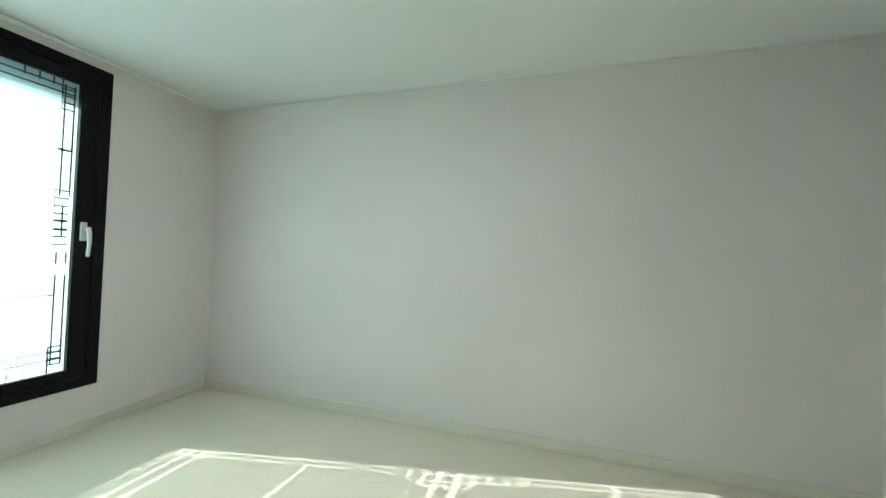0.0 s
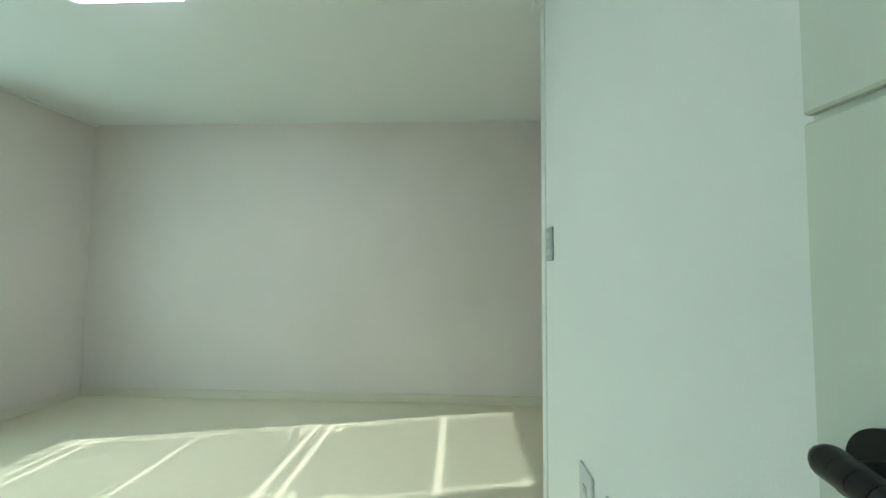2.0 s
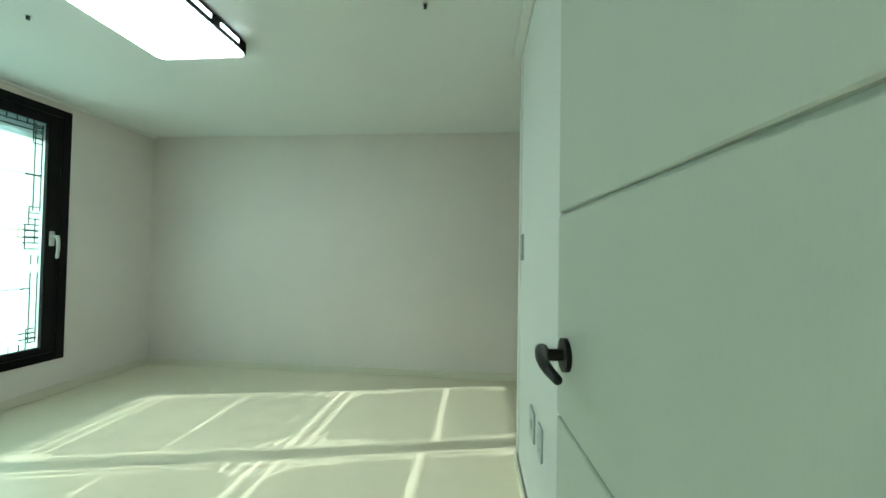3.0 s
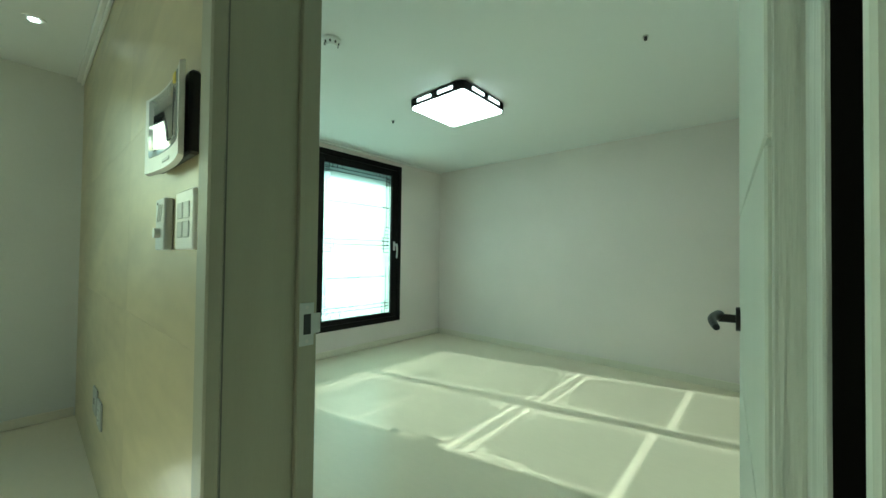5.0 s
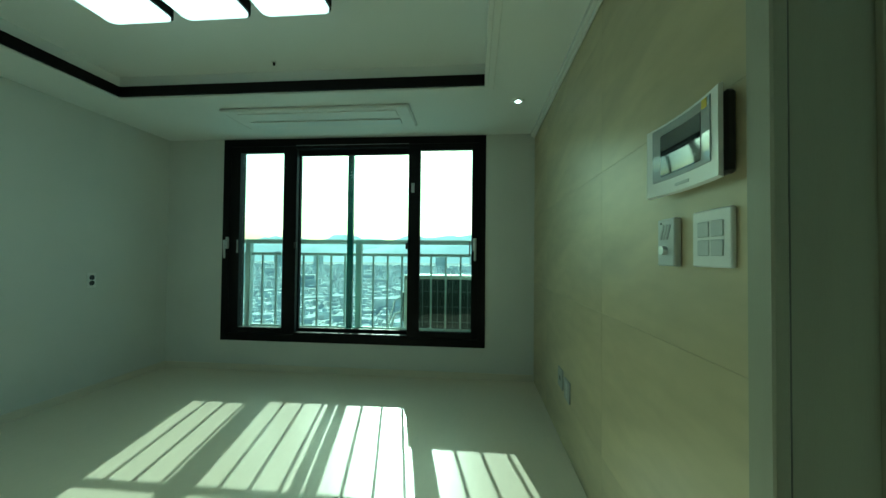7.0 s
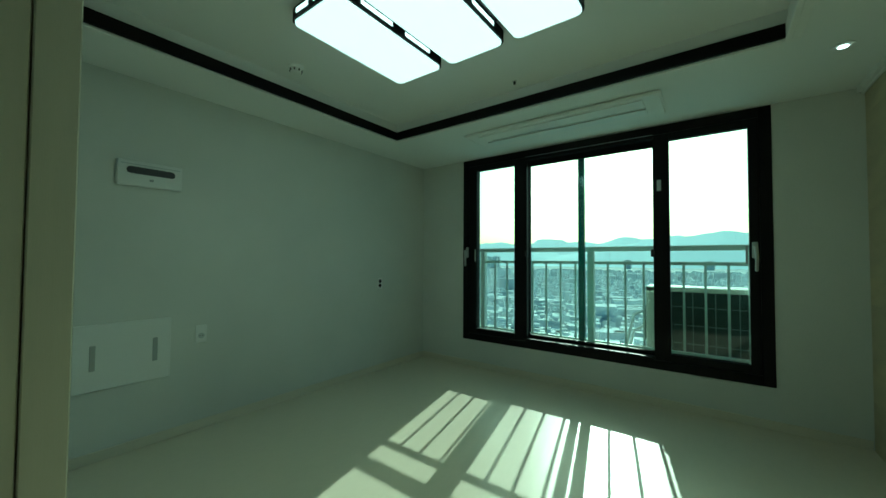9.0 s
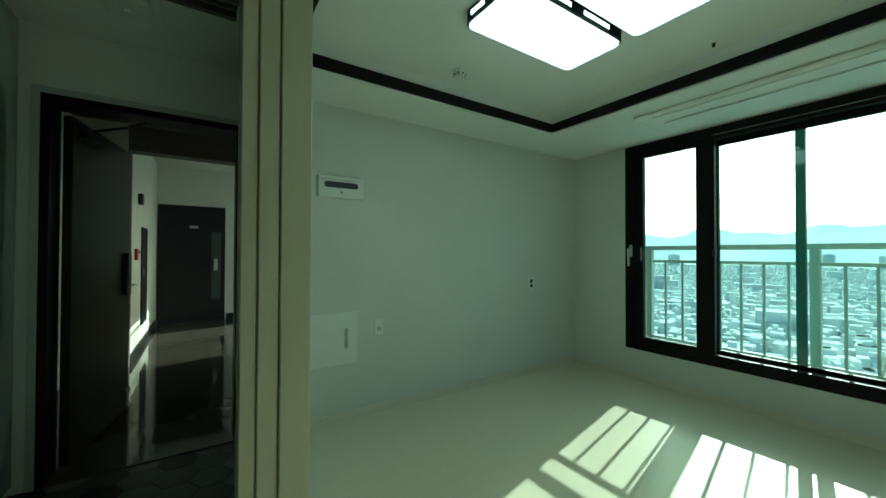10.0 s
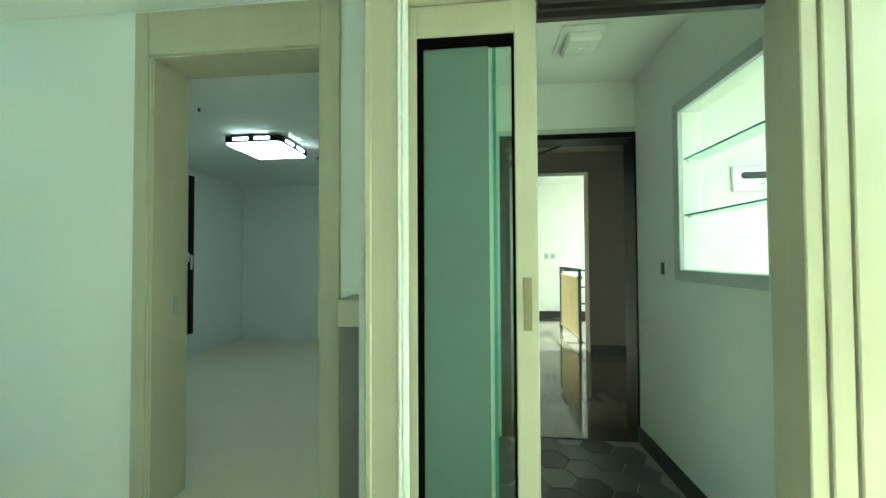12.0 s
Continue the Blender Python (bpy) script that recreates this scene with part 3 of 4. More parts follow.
# ---------------------------------------------------------------- outside
def railing():
    r = thing("window_railing", "pale painted steel railing outside the windows", "railing", (-1.5, 5.87, 0.3))
    part("rail", boxes((-4.2, 0.9, 5.84, 5.90, 1.255, 1.30), bevel=0.006), M["rail_paint"], r)
    part("rail", boxes((-4.2, 0.9, 5.855, 5.885, 1.13, 1.16), bevel=0.004), M["rail_paint"], r)
    part("rail", boxes((-4.2, 0.9, 5.855, 5.885, 0.365, 0.39), bevel=0.004), M["rail_paint"], r)
    for px in (-4.20, -2.99, -1.77, -0.55, 0.67):
        part("post", boxes((px - 0.03, px + 0.03, 5.835, 5.895, 0.326, 1.255), bevel=0.004), M["rail_paint"], r)
        part("foot", boxes((px - 0.045, px + 0.045, 5.82, 5.91, 0.3255, 0.334), bevel=0.002), M["rail_paint"], r)
        for k in range(1, 8):
            bx = px + 1.22 * k / 8
            if bx < 0.9:
                part("bar", boxes((bx - 0.009, bx + 0.009, 5.861, 5.879, 0.385, 1.135)), M["rail_paint"], r)


railing()
structure("window_ledge", boxes((-4.3, 1.0, FO, 5.97, 0.22, 0.325), bevel=0.006), mat("pale_ledge_concrete", (0.62, 0.64, 0.60), 0.85, var=0.12, scale=3, grain=60, bump=0.2), "pale concrete ledge below the windows", "ledge")


def outdoor_unit():
    u = thing("outdoor_unit", "ivory outdoor air conditioner with a dark finned coil", "air conditioner", (-0.85, 6.15, 0.1))
    x0, x1, y0, y1, z0, z1 = -1.31, -0.32, 5.97, 6.33, 0.12, 0.92
    part("casing", boxes((x0, x0 + 0.09, y0, y1, z0, z1), (x1 - 0.03, x1, y0, y1, z0, z1), (x0, x1, y0, y1, z1 - 0.03, z1 + 0.012), (x0, x1, y0, y1, z0, z0 + 0.04), (x0, x1, y1 - 0.02, y1, z0, z1), bevel=0.006), M["unit_body"], u)
    part("coil", boxes((x0 + 0.09, x1 - 0.03, y0 + 0.02, y0 + 0.05, z0 + 0.04, z1 - 0.03)), M["coil"], u, "dark finned coil")
    for k in range(4):
        zz = z0 + 0.16 + k * 0.16
        part("guard_wire", boxes((x0 + 0.09, x1 - 0.03, y0 + 0.008, y0 + 0.014, zz - 0.003, zz + 0.003)), M["grey_plastic"], u)
    for k in range(5):
        xx = x0 + 0.2 + k * 0.16
        part("guard_wire", boxes((xx - 0.003, xx + 0.003, y0 + 0.006, y0 + 0.012, z0 + 0.04, z1 - 0.03)), M["grey_plastic"], u)
    part("valve_cover", boxes((x0 - 0.03, x0, y0 + 0.08, y0 + 0.2, z0 + 0.3, z0 + 0.62), bevel=0.01), M["dark_plastic"], u, "dark valve cover")
    part("bracket", boxes((x0 - 0.05, x1 + 0.05, 5.80, 6.36, 0.085, 0.12), bevel=0.004), M["rail_paint"], u)
    for zz in (0.55, 0.7):
        b = bmesh.new()
        tube(b, (x0 - 0.02, y0 + 0.14, zz), (x0 - 0.12, y0 + 0.10, zz - 0.06), 0.012)
        tube(b, (x0 - 0.12, y0 + 0.10, zz - 0.06), (x0 - 0.16, 5.815, zz - 0.4), 0.012)
        part("pipe", b, M["white_plastic"], u)


outdoor_unit()

GROUND = -46.0
gb = bmesh.new()
box(gb, -4800, 4800, -4800, 4800, GROUND - 1, GROUND)
# ground colour is paled to stand in for distance haze
structure("ground", gb, mat("haze_paled_ground", (0.50, 0.55, 0.53), 0.95, var=0.3, scale=0.02, grain=0.3, bump=0.0), "grey-green ground far below the flat", "ground")

own = boxes((-9.45, 3.95, -3.8, FO, GROUND, -0.2))
structure("apartment_block_below", own, M["concrete"], "concrete storeys of the apartment block below the flat", "building")


def city(rng):
    """Low roofs filling the plain, many small houses in one mesh."""
    vs, fs = [], []

    def add(x, y, w, d, h, a):
        c, s, b = math.cos(a), math.sin(a), len(vs)
        for z in (GROUND, GROUND + h):
            for sx, sy in ((-1, -1), (1, -1), (1, 1), (-1, 1)):
                u, v = sx * w / 2, sy * d / 2
                vs.append((x + u * c - v * s, y + u * s + v * c, z))
        fs.extend([(b, b + 1, b + 5, b + 4), (b + 1, b + 2, b + 6, b + 5), (b + 2, b + 3, b + 7, b + 6), (b + 3, b, b + 4, b + 7), (b + 4, b + 5, b + 6, b + 7)])

    for _ in range(21000):
        y = 95 + 1500 * rng.random() ** 1.5
        x = rng.uniform(-1.4, 1.4) * (y + 40)
        a = 0.3 + 0.4 * math.sin(x * 0.006) * math.cos(y * 0.004) + rng.uniform(-0.12, 0.12)
        w, d = rng.uniform(4, 9.5), rng.uniform(4, 8)
        h = rng.choice((3.5, 5, 6, 6, 8, 9, 11))
        add(x, y, w, d, h, a)
        if rng.random() < 0.35:
            add(x + rng.uniform(-1, 1), y + rng.uniform(-1, 1), w * 0.4, d * 0.4, h + 2, a)
    for _ in range(110):
        y = rng.uniform(220, 1100)
        add(rng.uniform(-1.2, 1.2) * y, y, rng.uniform(14, 32), rng.uniform(9, 16), rng.uniform(9, 22), 0.3)
    return vs, fs


rng = random.Random(7)
vs, fs = city(rng)
cm = bpy.data.meshes.new("city")
cm.from_pydata(vs, [], fs)
# haze over the city is put into pale, low-contrast roof colours
cm.materials.append(mat("haze_paled_roofs", (0.80, 0.82, 0.81), 0.9, var=0.25, scale=0.01, grain=0.05, bump=0.0, island=1.2))
tagged(new("city_houses", cm), "dense plain of small grey and white roofs seen from high up", "houses", kind="stuff")


def tower(x, y, w, d, h, a, m, win):
    t = thing("apartment_tower", "pale slab apartment tower far across the plain", "building", (x, y, GROUND), group="far apartment towers")
    b = boxes((-w / 2, w / 2, -d / 2, d / 2, 0, h))
    box(b, -w * 0.15, w * 0.15, -d / 3, d / 3, h, h + 3)
    ob = part("wall", b, m, t)
    ob.matrix_parent_inverse = Matrix()
    n = int(h // 6)
    wb = bmesh.new()
    for k in range(n):
        box(wb, -w / 2 + 1, w / 2 - 1, -d / 2 - 0.3, -d / 2 - 0.05, 2.5 + k * 6, 5 + k * 6)
    ob = part("window", wb, win, t)
    ob.matrix_parent_inverse = Matrix()
    t.rotation_euler = (0, 0, a)


tw = mat("tower_paint", (0.80, 0.83, 0.82), 0.9, var=0.1, scale=0.1, bump=0.0)
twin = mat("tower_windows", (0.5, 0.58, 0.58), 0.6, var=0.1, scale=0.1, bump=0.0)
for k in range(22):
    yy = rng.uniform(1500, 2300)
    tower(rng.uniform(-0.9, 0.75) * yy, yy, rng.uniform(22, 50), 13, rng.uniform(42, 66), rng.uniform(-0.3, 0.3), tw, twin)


def ridge(name, y, amp, base, seed, color, haze_glow):
    """A far hill range, its crest an uneven line."""
    bm = bmesh.new()
    prev = None
    for i in range(161):
        x = -6000 + 75 * i
        x = x * 0.70
        h = base + amp * (0.55 * noise.noise((x * 0.0011, seed, 0)) + 0.28 * noise.noise((x * 0.003, seed, 3)) + 0.08 * noise.noise((x * 0.011, seed, 5)))
        col = [bm.verts.new((x, y, GROUND)), bm.verts.new((x, y + 250, GROUND + h * 0.6)), bm.verts.new((x, y + 500, GROUND + h))]
        if prev:
            for k in range(2):
                bm.faces.new((prev[k], col[k], col[k + 1], prev[k + 1]))
        prev = col
    m = mat(name + "_woods_haze", color, 0.95, var=0.12, scale=0.004, grain=0.03, bump=0.0)
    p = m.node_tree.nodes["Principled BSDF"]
    # emission stands in for the bright haze over the far hills
    p.inputs["Emission Color"].default_value = (*haze_glow, 1)
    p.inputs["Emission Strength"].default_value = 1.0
    structure(name, bm, m, "blue-green wooded hills on the horizon, glowing in place of haze", "hills")


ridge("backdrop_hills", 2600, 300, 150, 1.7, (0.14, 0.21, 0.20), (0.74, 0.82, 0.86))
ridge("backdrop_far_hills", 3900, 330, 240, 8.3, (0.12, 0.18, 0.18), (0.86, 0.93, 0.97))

# ---------------------------------------------------------------- bedroom door
df = thing("door_1", "cream bedroom door frame with a black strip and strike plate", "door frame", (0.1, DY0, 0), kind="structure")
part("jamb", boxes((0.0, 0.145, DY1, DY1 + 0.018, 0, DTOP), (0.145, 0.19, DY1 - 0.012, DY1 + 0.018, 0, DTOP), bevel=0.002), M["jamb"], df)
part("jamb", boxes((0.088, 0.20, DY0 - 0.018, DY0, 0, DTOP), (0.196, 0.2035, DY0 - 0.006, DY0 + 0.0218, 0, DTOP - 0.002), bevel=0.0015), M["grain_white"], df, "embossed white wood-grain hinge jamb")
# flat black strip stands in for the dark gap beside the hinge jamb
part("seal", boxes((-0.014, 0.088, DY0 - 0.018, DY0 - 0.004, 0, DTOP)), M["flat_black"], df, "black strip in place of a dark gap at the hinge jamb")
part("head", boxes((-0.012, 0.20, DY0 - 0.018, DY1 + 0.018, DTOP, DTOP + 0.018), bevel=0.002), M["casing"], df)
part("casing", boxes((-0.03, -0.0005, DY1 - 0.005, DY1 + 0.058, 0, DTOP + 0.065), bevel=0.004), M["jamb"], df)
part("casing", boxes((-0.03, -0.0145, DY0 - 0.10, DY0 - 0.003, 0, DTOP + 0.09), bevel=0.002), M["door_white"], df, "pale door casing")
part("casing", boxes((-0.03, -0.0005, DY0 - 0.002, DY1 - 0.006, DTOP + 0.004, DTOP + 0.065), bevel=0.004), M["casing"], df)
# thin grey strip stands in for the shaded groove beside the casing
part("seal", boxes((0.0, 0.0025, DY1 - 0.0012, DY1, 0, DTOP)), M["grey_panel"], df)
sp = part("strike_plate", boxes((0.148, 0.182, DY1 - 0.0145, DY1 - 0.012, 0.905, 1.0), (0.180, 0.198, DY1 - 0.0145, DY1 - 0.012, 0.93, 0.975), bevel=0.0008), M["light_grey_plastic"], df, "pale metal strike plate")
part("latch_hole", boxes((0.157, 0.174, DY1 - 0.0155, DY1 - 0.0146, 0.93, 0.975)), M["dark_plastic"], sp)
for zz in (0.915, 0.99):
    part("screw", tubes(((0.165, DY1 - 0.0158, zz), (0.165, DY1 - 0.0145, zz), 0.004)), M["silver"], sp)

leaf_w, leaf_t = 0.825, 0.038
door = thing("bedroom_door", "pale bedroom door standing open, with two thin grooves", "door", (0.210, DY0 + 0.027, 0.008))
door.rotation_euler = (0, 0, radians(3.2))


def local(name, bm, m, parent, label="", smooth=False):
    ob = part(name, bm, m, parent, label, smooth)
    ob.matrix_parent_inverse = Matrix()
    return ob


db = bmesh.new()
zc = [0, 0.808, 0.815, 1.211, 1.218, 2.06]
for a, b in ((0, 1), (2, 3), (4, 5)):
    box(db, 0, leaf_w, -leaf_t, 0, zc[a], zc[b], bevel=0.0025)
for a, b in ((1, 2), (3, 4)):
    box(db, 0.002, leaf_w - 0.002, -leaf_t + 0.009, -0.009, zc[a], zc[b])
local("leaf", db, M["door_white"], door)
hx, hz = leaf_w - 0.062, 0.945
rose = local("rose", tubes(((hx, 0, hz), (hx, 0.009, hz), 0.031), seg=32), M["black_handle"], door, "round black handle rose", True)
lv = bmesh.new()
tube(lv, (hx, 0.008, hz), (hx, 0.045, hz), 0.011, 16)
N = 9
pts = [(hx + 0.008 - 0.118 * k / N, 0.044 + 0.013 * math.sin(math.pi * k / N * 0.9), hz + 0.006 - 0.016 * (k / N) ** 2) for k in range(N + 1)]
rad = [0.0125 - 0.0045 * k / N for k in range(N + 1)]
for k in range(N):
    tube(lv, pts[k], pts[k + 1], rad[k], 14, rad[k + 1])
for k in (0, N):
    bmesh.ops.create_uvsphere(lv, u_segments=12, v_segments=8, radius=rad[k], matrix=Matrix.Translation(pts[k]))
local("lever", lv, M["black_handle"], rose, "black lever handle", True)
local("rose", tubes(((hx, -leaf_t - 0.009, hz), (hx, -leaf_t, hz), 0.027), seg=28), M["black_handle"], door, "round black handle rose", True)
for zz in (0.25, 1.8):
    local("hinge", boxes((-0.012, 0.0, -0.02, -0.002, zz, zz + 0.1), bevel=0.002), M["silver"], door)
bpy.context.view_layer.update()


# ---------------------------------------------------------------- lamps
def led_lamp(name, label, cx, cy, z, panels, pw, pd, gap, lit="lamp_big", category="ceiling lamp"):
    """Flat LED lamp: black rim with side slots, opal diffuser, one unit a panel."""
    n = panels
    t = thing(name, label, category, (cx, cy, z))
    full = n * pw + (n - 1) * gap
    for i in range(n):
        px = cx - full / 2 + pw / 2 + i * (pw + gap)
        rim = part("rim", rounded_slab(bmesh.new(), px, cy, pw, pd, z + 0.006, z + 0.06, 0.045), M["black_trim"], t, "black lamp rim", True)
        part("diffuser", rounded_slab(bmesh.new(), px, cy, pw - 0.022, pd - 0.022, z - 0.004, z + 0.012, 0.036), M[lit], rim, "lit white diffuser")
        for sx, sy, ln in ((1, 0, pd), (-1, 0, pd), (0, 1, pw), (0, -1, pw)):
            for k in (-1, 1):
                m = ln * 0.19 * k
                if sx:
                    b = (px + sx * pw / 2 - 0.004, px + sx * pw / 2 + 0.0015, cy + m - ln * 0.13, cy + m + ln * 0.13, z + 0.024, z + 0.046)
                else:
                    b = (px + m - ln * 0.13, px + m + ln * 0.13, cy + sy * pd / 2 - 0.004, cy + sy * pd / 2 + 0.0015, z + 0.024, z + 0.046)
                part("side_slot", boxes(b), M["lamp_side"], rim)
    part("base", boxes((cx - full * 0.4, cx + full * 0.4, cy - pd * 0.35, cy + pd * 0.35, z + 0.06, z + 0.075)), M["dark_plastic"], t)
    return t


led_lamp("bedroom_lamp", "square black-rimmed LED ceiling lamp, lit, in the bedroom", 1.905, 3.80, H - 0.076, 1, 0.53, 0.53, 0.0)
led_lamp("living_lamp", "three-panel black-rimmed LED ceiling lamp, lit", -1.872, 3.475, TOP - 0.076, 3, 0.37, 0.80, 0.052, "lamp_living")
led_lamp("room_lamp", "square black-rimmed LED ceiling lamp, lit, in the second bedroom", -4.47, -0.86, 2.30 - 0.076, 1, 0.53, 0.53, 0.0, "lamp_room")

dl = thing("downlight", "small lit recessed downlight in the soffit", "downlight", (-0.25, 4.81, SOF))
part("ring", rounded_slab(bmesh.new(), -0.25, 4.81, 0.09, 0.09, SOF - 0.006, SOF - 0.0005, 0.0449, 8), M["trim_white"], dl)
part("bulb", rounded_slab(bmesh.new(), -0.25, 4.81, 0.042, 0.042, SOF - 0.009, SOF - 0.006, 0.0209, 8), M["lamp_big"], dl)


def detector(x, y, z):
    t = thing("smoke_detector", "round white smoke detector on the ceiling", "smoke detector", (x, y, z), group="smoke detectors")
    part("base", tubes(((x, y, z - 0.012), (x, y, z - 0.0005), 0.05), seg=28), M["white_plastic"], t, smooth=True)
    part("cap", tube(bmesh.new(), (x, y, z - 0.04), (x, y, z - 0.012), 0.030, 28, 0.042), M["white_plastic"], t, smooth=True)
    for k in range(8):
        a = k * math.pi / 4
        cx, cy = x + 0.0375 * math.cos(a), y + 0.0375 * math.sin(a)
        part("slot", tubes(((cx, cy, z - 0.031), (cx, cy, z - 0.020), 0.005), seg=8), M["dark_plastic"], t)


detector(-2.97, 3.41, TOP)
detector(0.84, 3.84, H)


def sprinkler(x, y, z):
    t = thing("sprinkler_head", "tiny dark sprinkler head in the ceiling", "sprinkler", (x, y, z), group="sprinkler heads")
    part("plate", tubes(((x, y, z - 0.004), (x, y, z - 0.0004), 0.016), seg=16), M["silver"], t)
    part("head", tubes(((x, y, z - 0.022), (x, y, z - 0.004), 0.008), seg=12), M["dark_plastic"], t)


for p in ((-1.90, 4.42, TOP), (1.915, 2.512, H), (1.868, 4.506, H), (-3.66, -0.90, H), (-5.0, -0.62, H)):
    sprinkler(*p)

# ceiling air conditioner, flush panel
ac = thing("ceiling_air_conditioner", "flush white one-way ceiling air conditioner panel", "air conditioner", (-1.82, 5.0, SOF))
part("panel", boxes((-2.58, -1.06, 4.80, 5.24, SOF - 0.022, SOF - 0.0005), bevel=0.016), M["trim_white"], ac)
part("grille", boxes((-2.46, -1.17, 4.86, 5.00, SOF - 0.030, SOF - 0.022), bevel=0.004), M["trim_white"], ac)
part("slot", boxes((-2.40, -1.20, 5.006, 5.020, SOF - 0.0235, SOF - 0.022)), M["grey_plastic"], ac, "dark air slot")
part("flap", boxes((-2.46, -1.17, 5.03, 5.13, SOF - 0.034, SOF - 0.022), bevel=0.005), M["white_plastic"], ac)


# ---------------------------------------------------------------- wall fittings
def plate(name, label, category, centre, normal, w, h, t=0.010, material=None, group=""):
    """A bevelled plate on a wall; local x along the wall, z up, y out of it."""
    e = thing(name, label, category, centre, group)
    ang = {"+x": -90, "-x": 90, "+y": 0, "-y": 180}[normal]
    e.rotation_euler = (0, 0, radians(ang))
    local("plate", boxes((-w / 2, w / 2, 0.0005, t, -h / 2, h / 2), bevel=0.003), material or M["white_plastic"], e)
    return e


def socket(label, centre, normal, w=0.07, h=0.12, dark=False, material=None, twin=1, category="socket"):
    e = plate("wall_socket", label, category, centre, normal, w, h, 0.009, material, group="wall sockets")
    for k in range(twin):
        zz = (k - (twin - 1) / 2) * 0.045 - (0.012 if twin == 1 else 0)
        fc = local("face", tubes(((0, 0.008, zz), (0, 0.0105, zz), 0.020), seg=22), M["dark_plastic"] if dark else M["light_grey_plastic"], e)
        for s in (-1, 1):
            local("hole", tubes(((s * 0.009, 0.0105, zz), (s * 0.009, 0.0112, zz), 0.0028), seg=8), M["dark_plastic"], fc)
    return e


socket("white single socket on the living room wall", (WEST, 3.14, 0.648), "+x")
socket("white outlet with two dark jacks on the living room wall", (WEST, 4.812, 0.912), "+x", dark=True, twin=2)
socket("white socket in the bedroom alcove", (3.495, ALC_Y, 1.045), "+y")
socket("grey socket low on the return wall", (1.62, STUB_Y, 0.47), "+y", material=M["light_grey_plastic"], twin=2)
b = plate("wall_blank_plate", "grey data outlet plate low on the return wall", "outlet plate", (1.80, STUB_Y, 0.455), "+y", 0.10, 0.12, 0.009, M["light_grey_plastic"])
local("jack", boxes((-0.014, 0.014, 0.009, 0.011, -0.012, 0.012)), M["grey_plastic"], b)
socket("grey double outlet low on the beige tiled wall", (-0.013, 4.30, 0.37), "-x", w=0.12, material=M["grey_plastic"], twin=2)
b = plate("wall_blank_plate", "grey outlet plate low on the beige tiled wall", "outlet plate", (-0.013, 4.46, 0.39), "-x", 0.12, 0.12, 0.009, M["grey_plastic"])
local("jack", boxes((-0.014, 0.014, 0.009, 0.011, -0.012, 0.012)), M["dark_plastic"], b)
b = plate("wall_blank_plate", "small white plate near the floor of the tiled wall", "outlet plate", (-0.013, 3.11, 0.42), "-x", 0.07, 0.12, 0.012)
local("jack", boxes((-0.012, 0.012, 0.012, 0.014, -0.02, 0.02)), M["light_grey_plastic"], b)

# light switch beside the bedroom stub corner
th = plate("light_switch", "grey three-button light switch on the return wall", "light switch", (2.195, STUB_Y, 1.187), "+y", 0.085, 0.135, 0.010, M["grey_plastic"])
for k in range(3):
    local("button", boxes((-0.032, 0.032, 0.010, 0.014, -0.046 + k * 0.033, -0.018 + k * 0.033), bevel=0.002), M["light_grey_plastic"], th)

sw = plate("light_switch", "white four-button light switch on the beige tiled wall", "light switch", (-0.013, 2.998, 1.180), "-x", 0.135, 0.13, 0.012)
for sx in (-1, 1):
    for sz in (-1, 1):
        local("button", boxes((sx * 0.024 - 0.021, sx * 0.024 + 0.021, 0.011, 0.0145, sz * 0.021 - 0.018, sz * 0.021 + 0.018), bevel=0.002), M["light_grey_plastic"], sw)
local("mark", boxes((-0.055, -0.03, 0.011, 0.0115, 0.052, 0.056)), M["grey_plastic"], sw)

dm = plate("thermostat", "small silver thermostat with a round knob on the tiled wall", "thermostat", (-0.013, 3.175, 1.178), "-x", 0.085, 0.128, 0.020, M["light_grey_plastic"])
local("knob", tubes(((0, 0.020, -0.022), (0, 0.032, -0.022), 0.012), seg=20), M["silver"], dm, smooth=True)
for k in range(3):
    dmk = local("dial_mark", boxes((-0.004, 0.004, 0.0, 0.0012, -0.022, 0.022)), M["grey_plastic"], dm)
    dmk.matrix_basis = Matrix.Translation((-0.016 + 0.016 * k, 0.0202, 0.028)) @ Matrix.Rotation(radians(-25), 4, "Y")
local("lamp", tubes(((0.022, 0.020, 0.052), (0.022, 0.0215, 0.052), 0.003), seg=10), M["dark_plastic"], dm)

# intercom monitor
ic = thing("intercom_monitor", "white video intercom with a dark screen on the tiled wall", "intercom", (-0.013, 3.075, 1.40))
ic.rotation_euler = (0, 0, radians(90))
local("back_box", boxes((-0.148, 0.148, 0.0005, 0.023, -0.088, 0.088), bevel=0.006), M["dark_plastic"], ic, "dark back box")


def bowed(w, z0, z1, y0, depth, bow, n=12, cut=0.0):
    """A front plate whose ends bow towards the viewer."""
    bm, prev = bmesh.new(), None
    for i in range(n + 1):
        u = -w / 2 + w * i / n
        k = (2 * u / w) ** 2
        yb = y0 + bow * k
        e = cut * k * k
        col = [bm.verts.new(p) for p in ((u, yb, z0 + e), (u, yb + depth, z0 + e + 0.004), (u, yb + depth, z1 - e - 0.004), (u, yb, z1 - e))]
        if prev:
            for q in range(4):
                bm.faces.new((prev[q], prev[(q + 1) % 4], col[(q + 1) % 4], col[q]))
        else:
            bm.faces.new(col)
        prev = col
    bm.faces.new(prev[::-1])
    bmesh.ops.recalc_face_normals(bm, faces=bm.faces)
    return bm


face = local("face", bowed(0.31, -0.098, 0.098, 0.020, 0.010, 0.013), M["white_plastic"], ic, "thin white front bowed outwards at its ends", True)
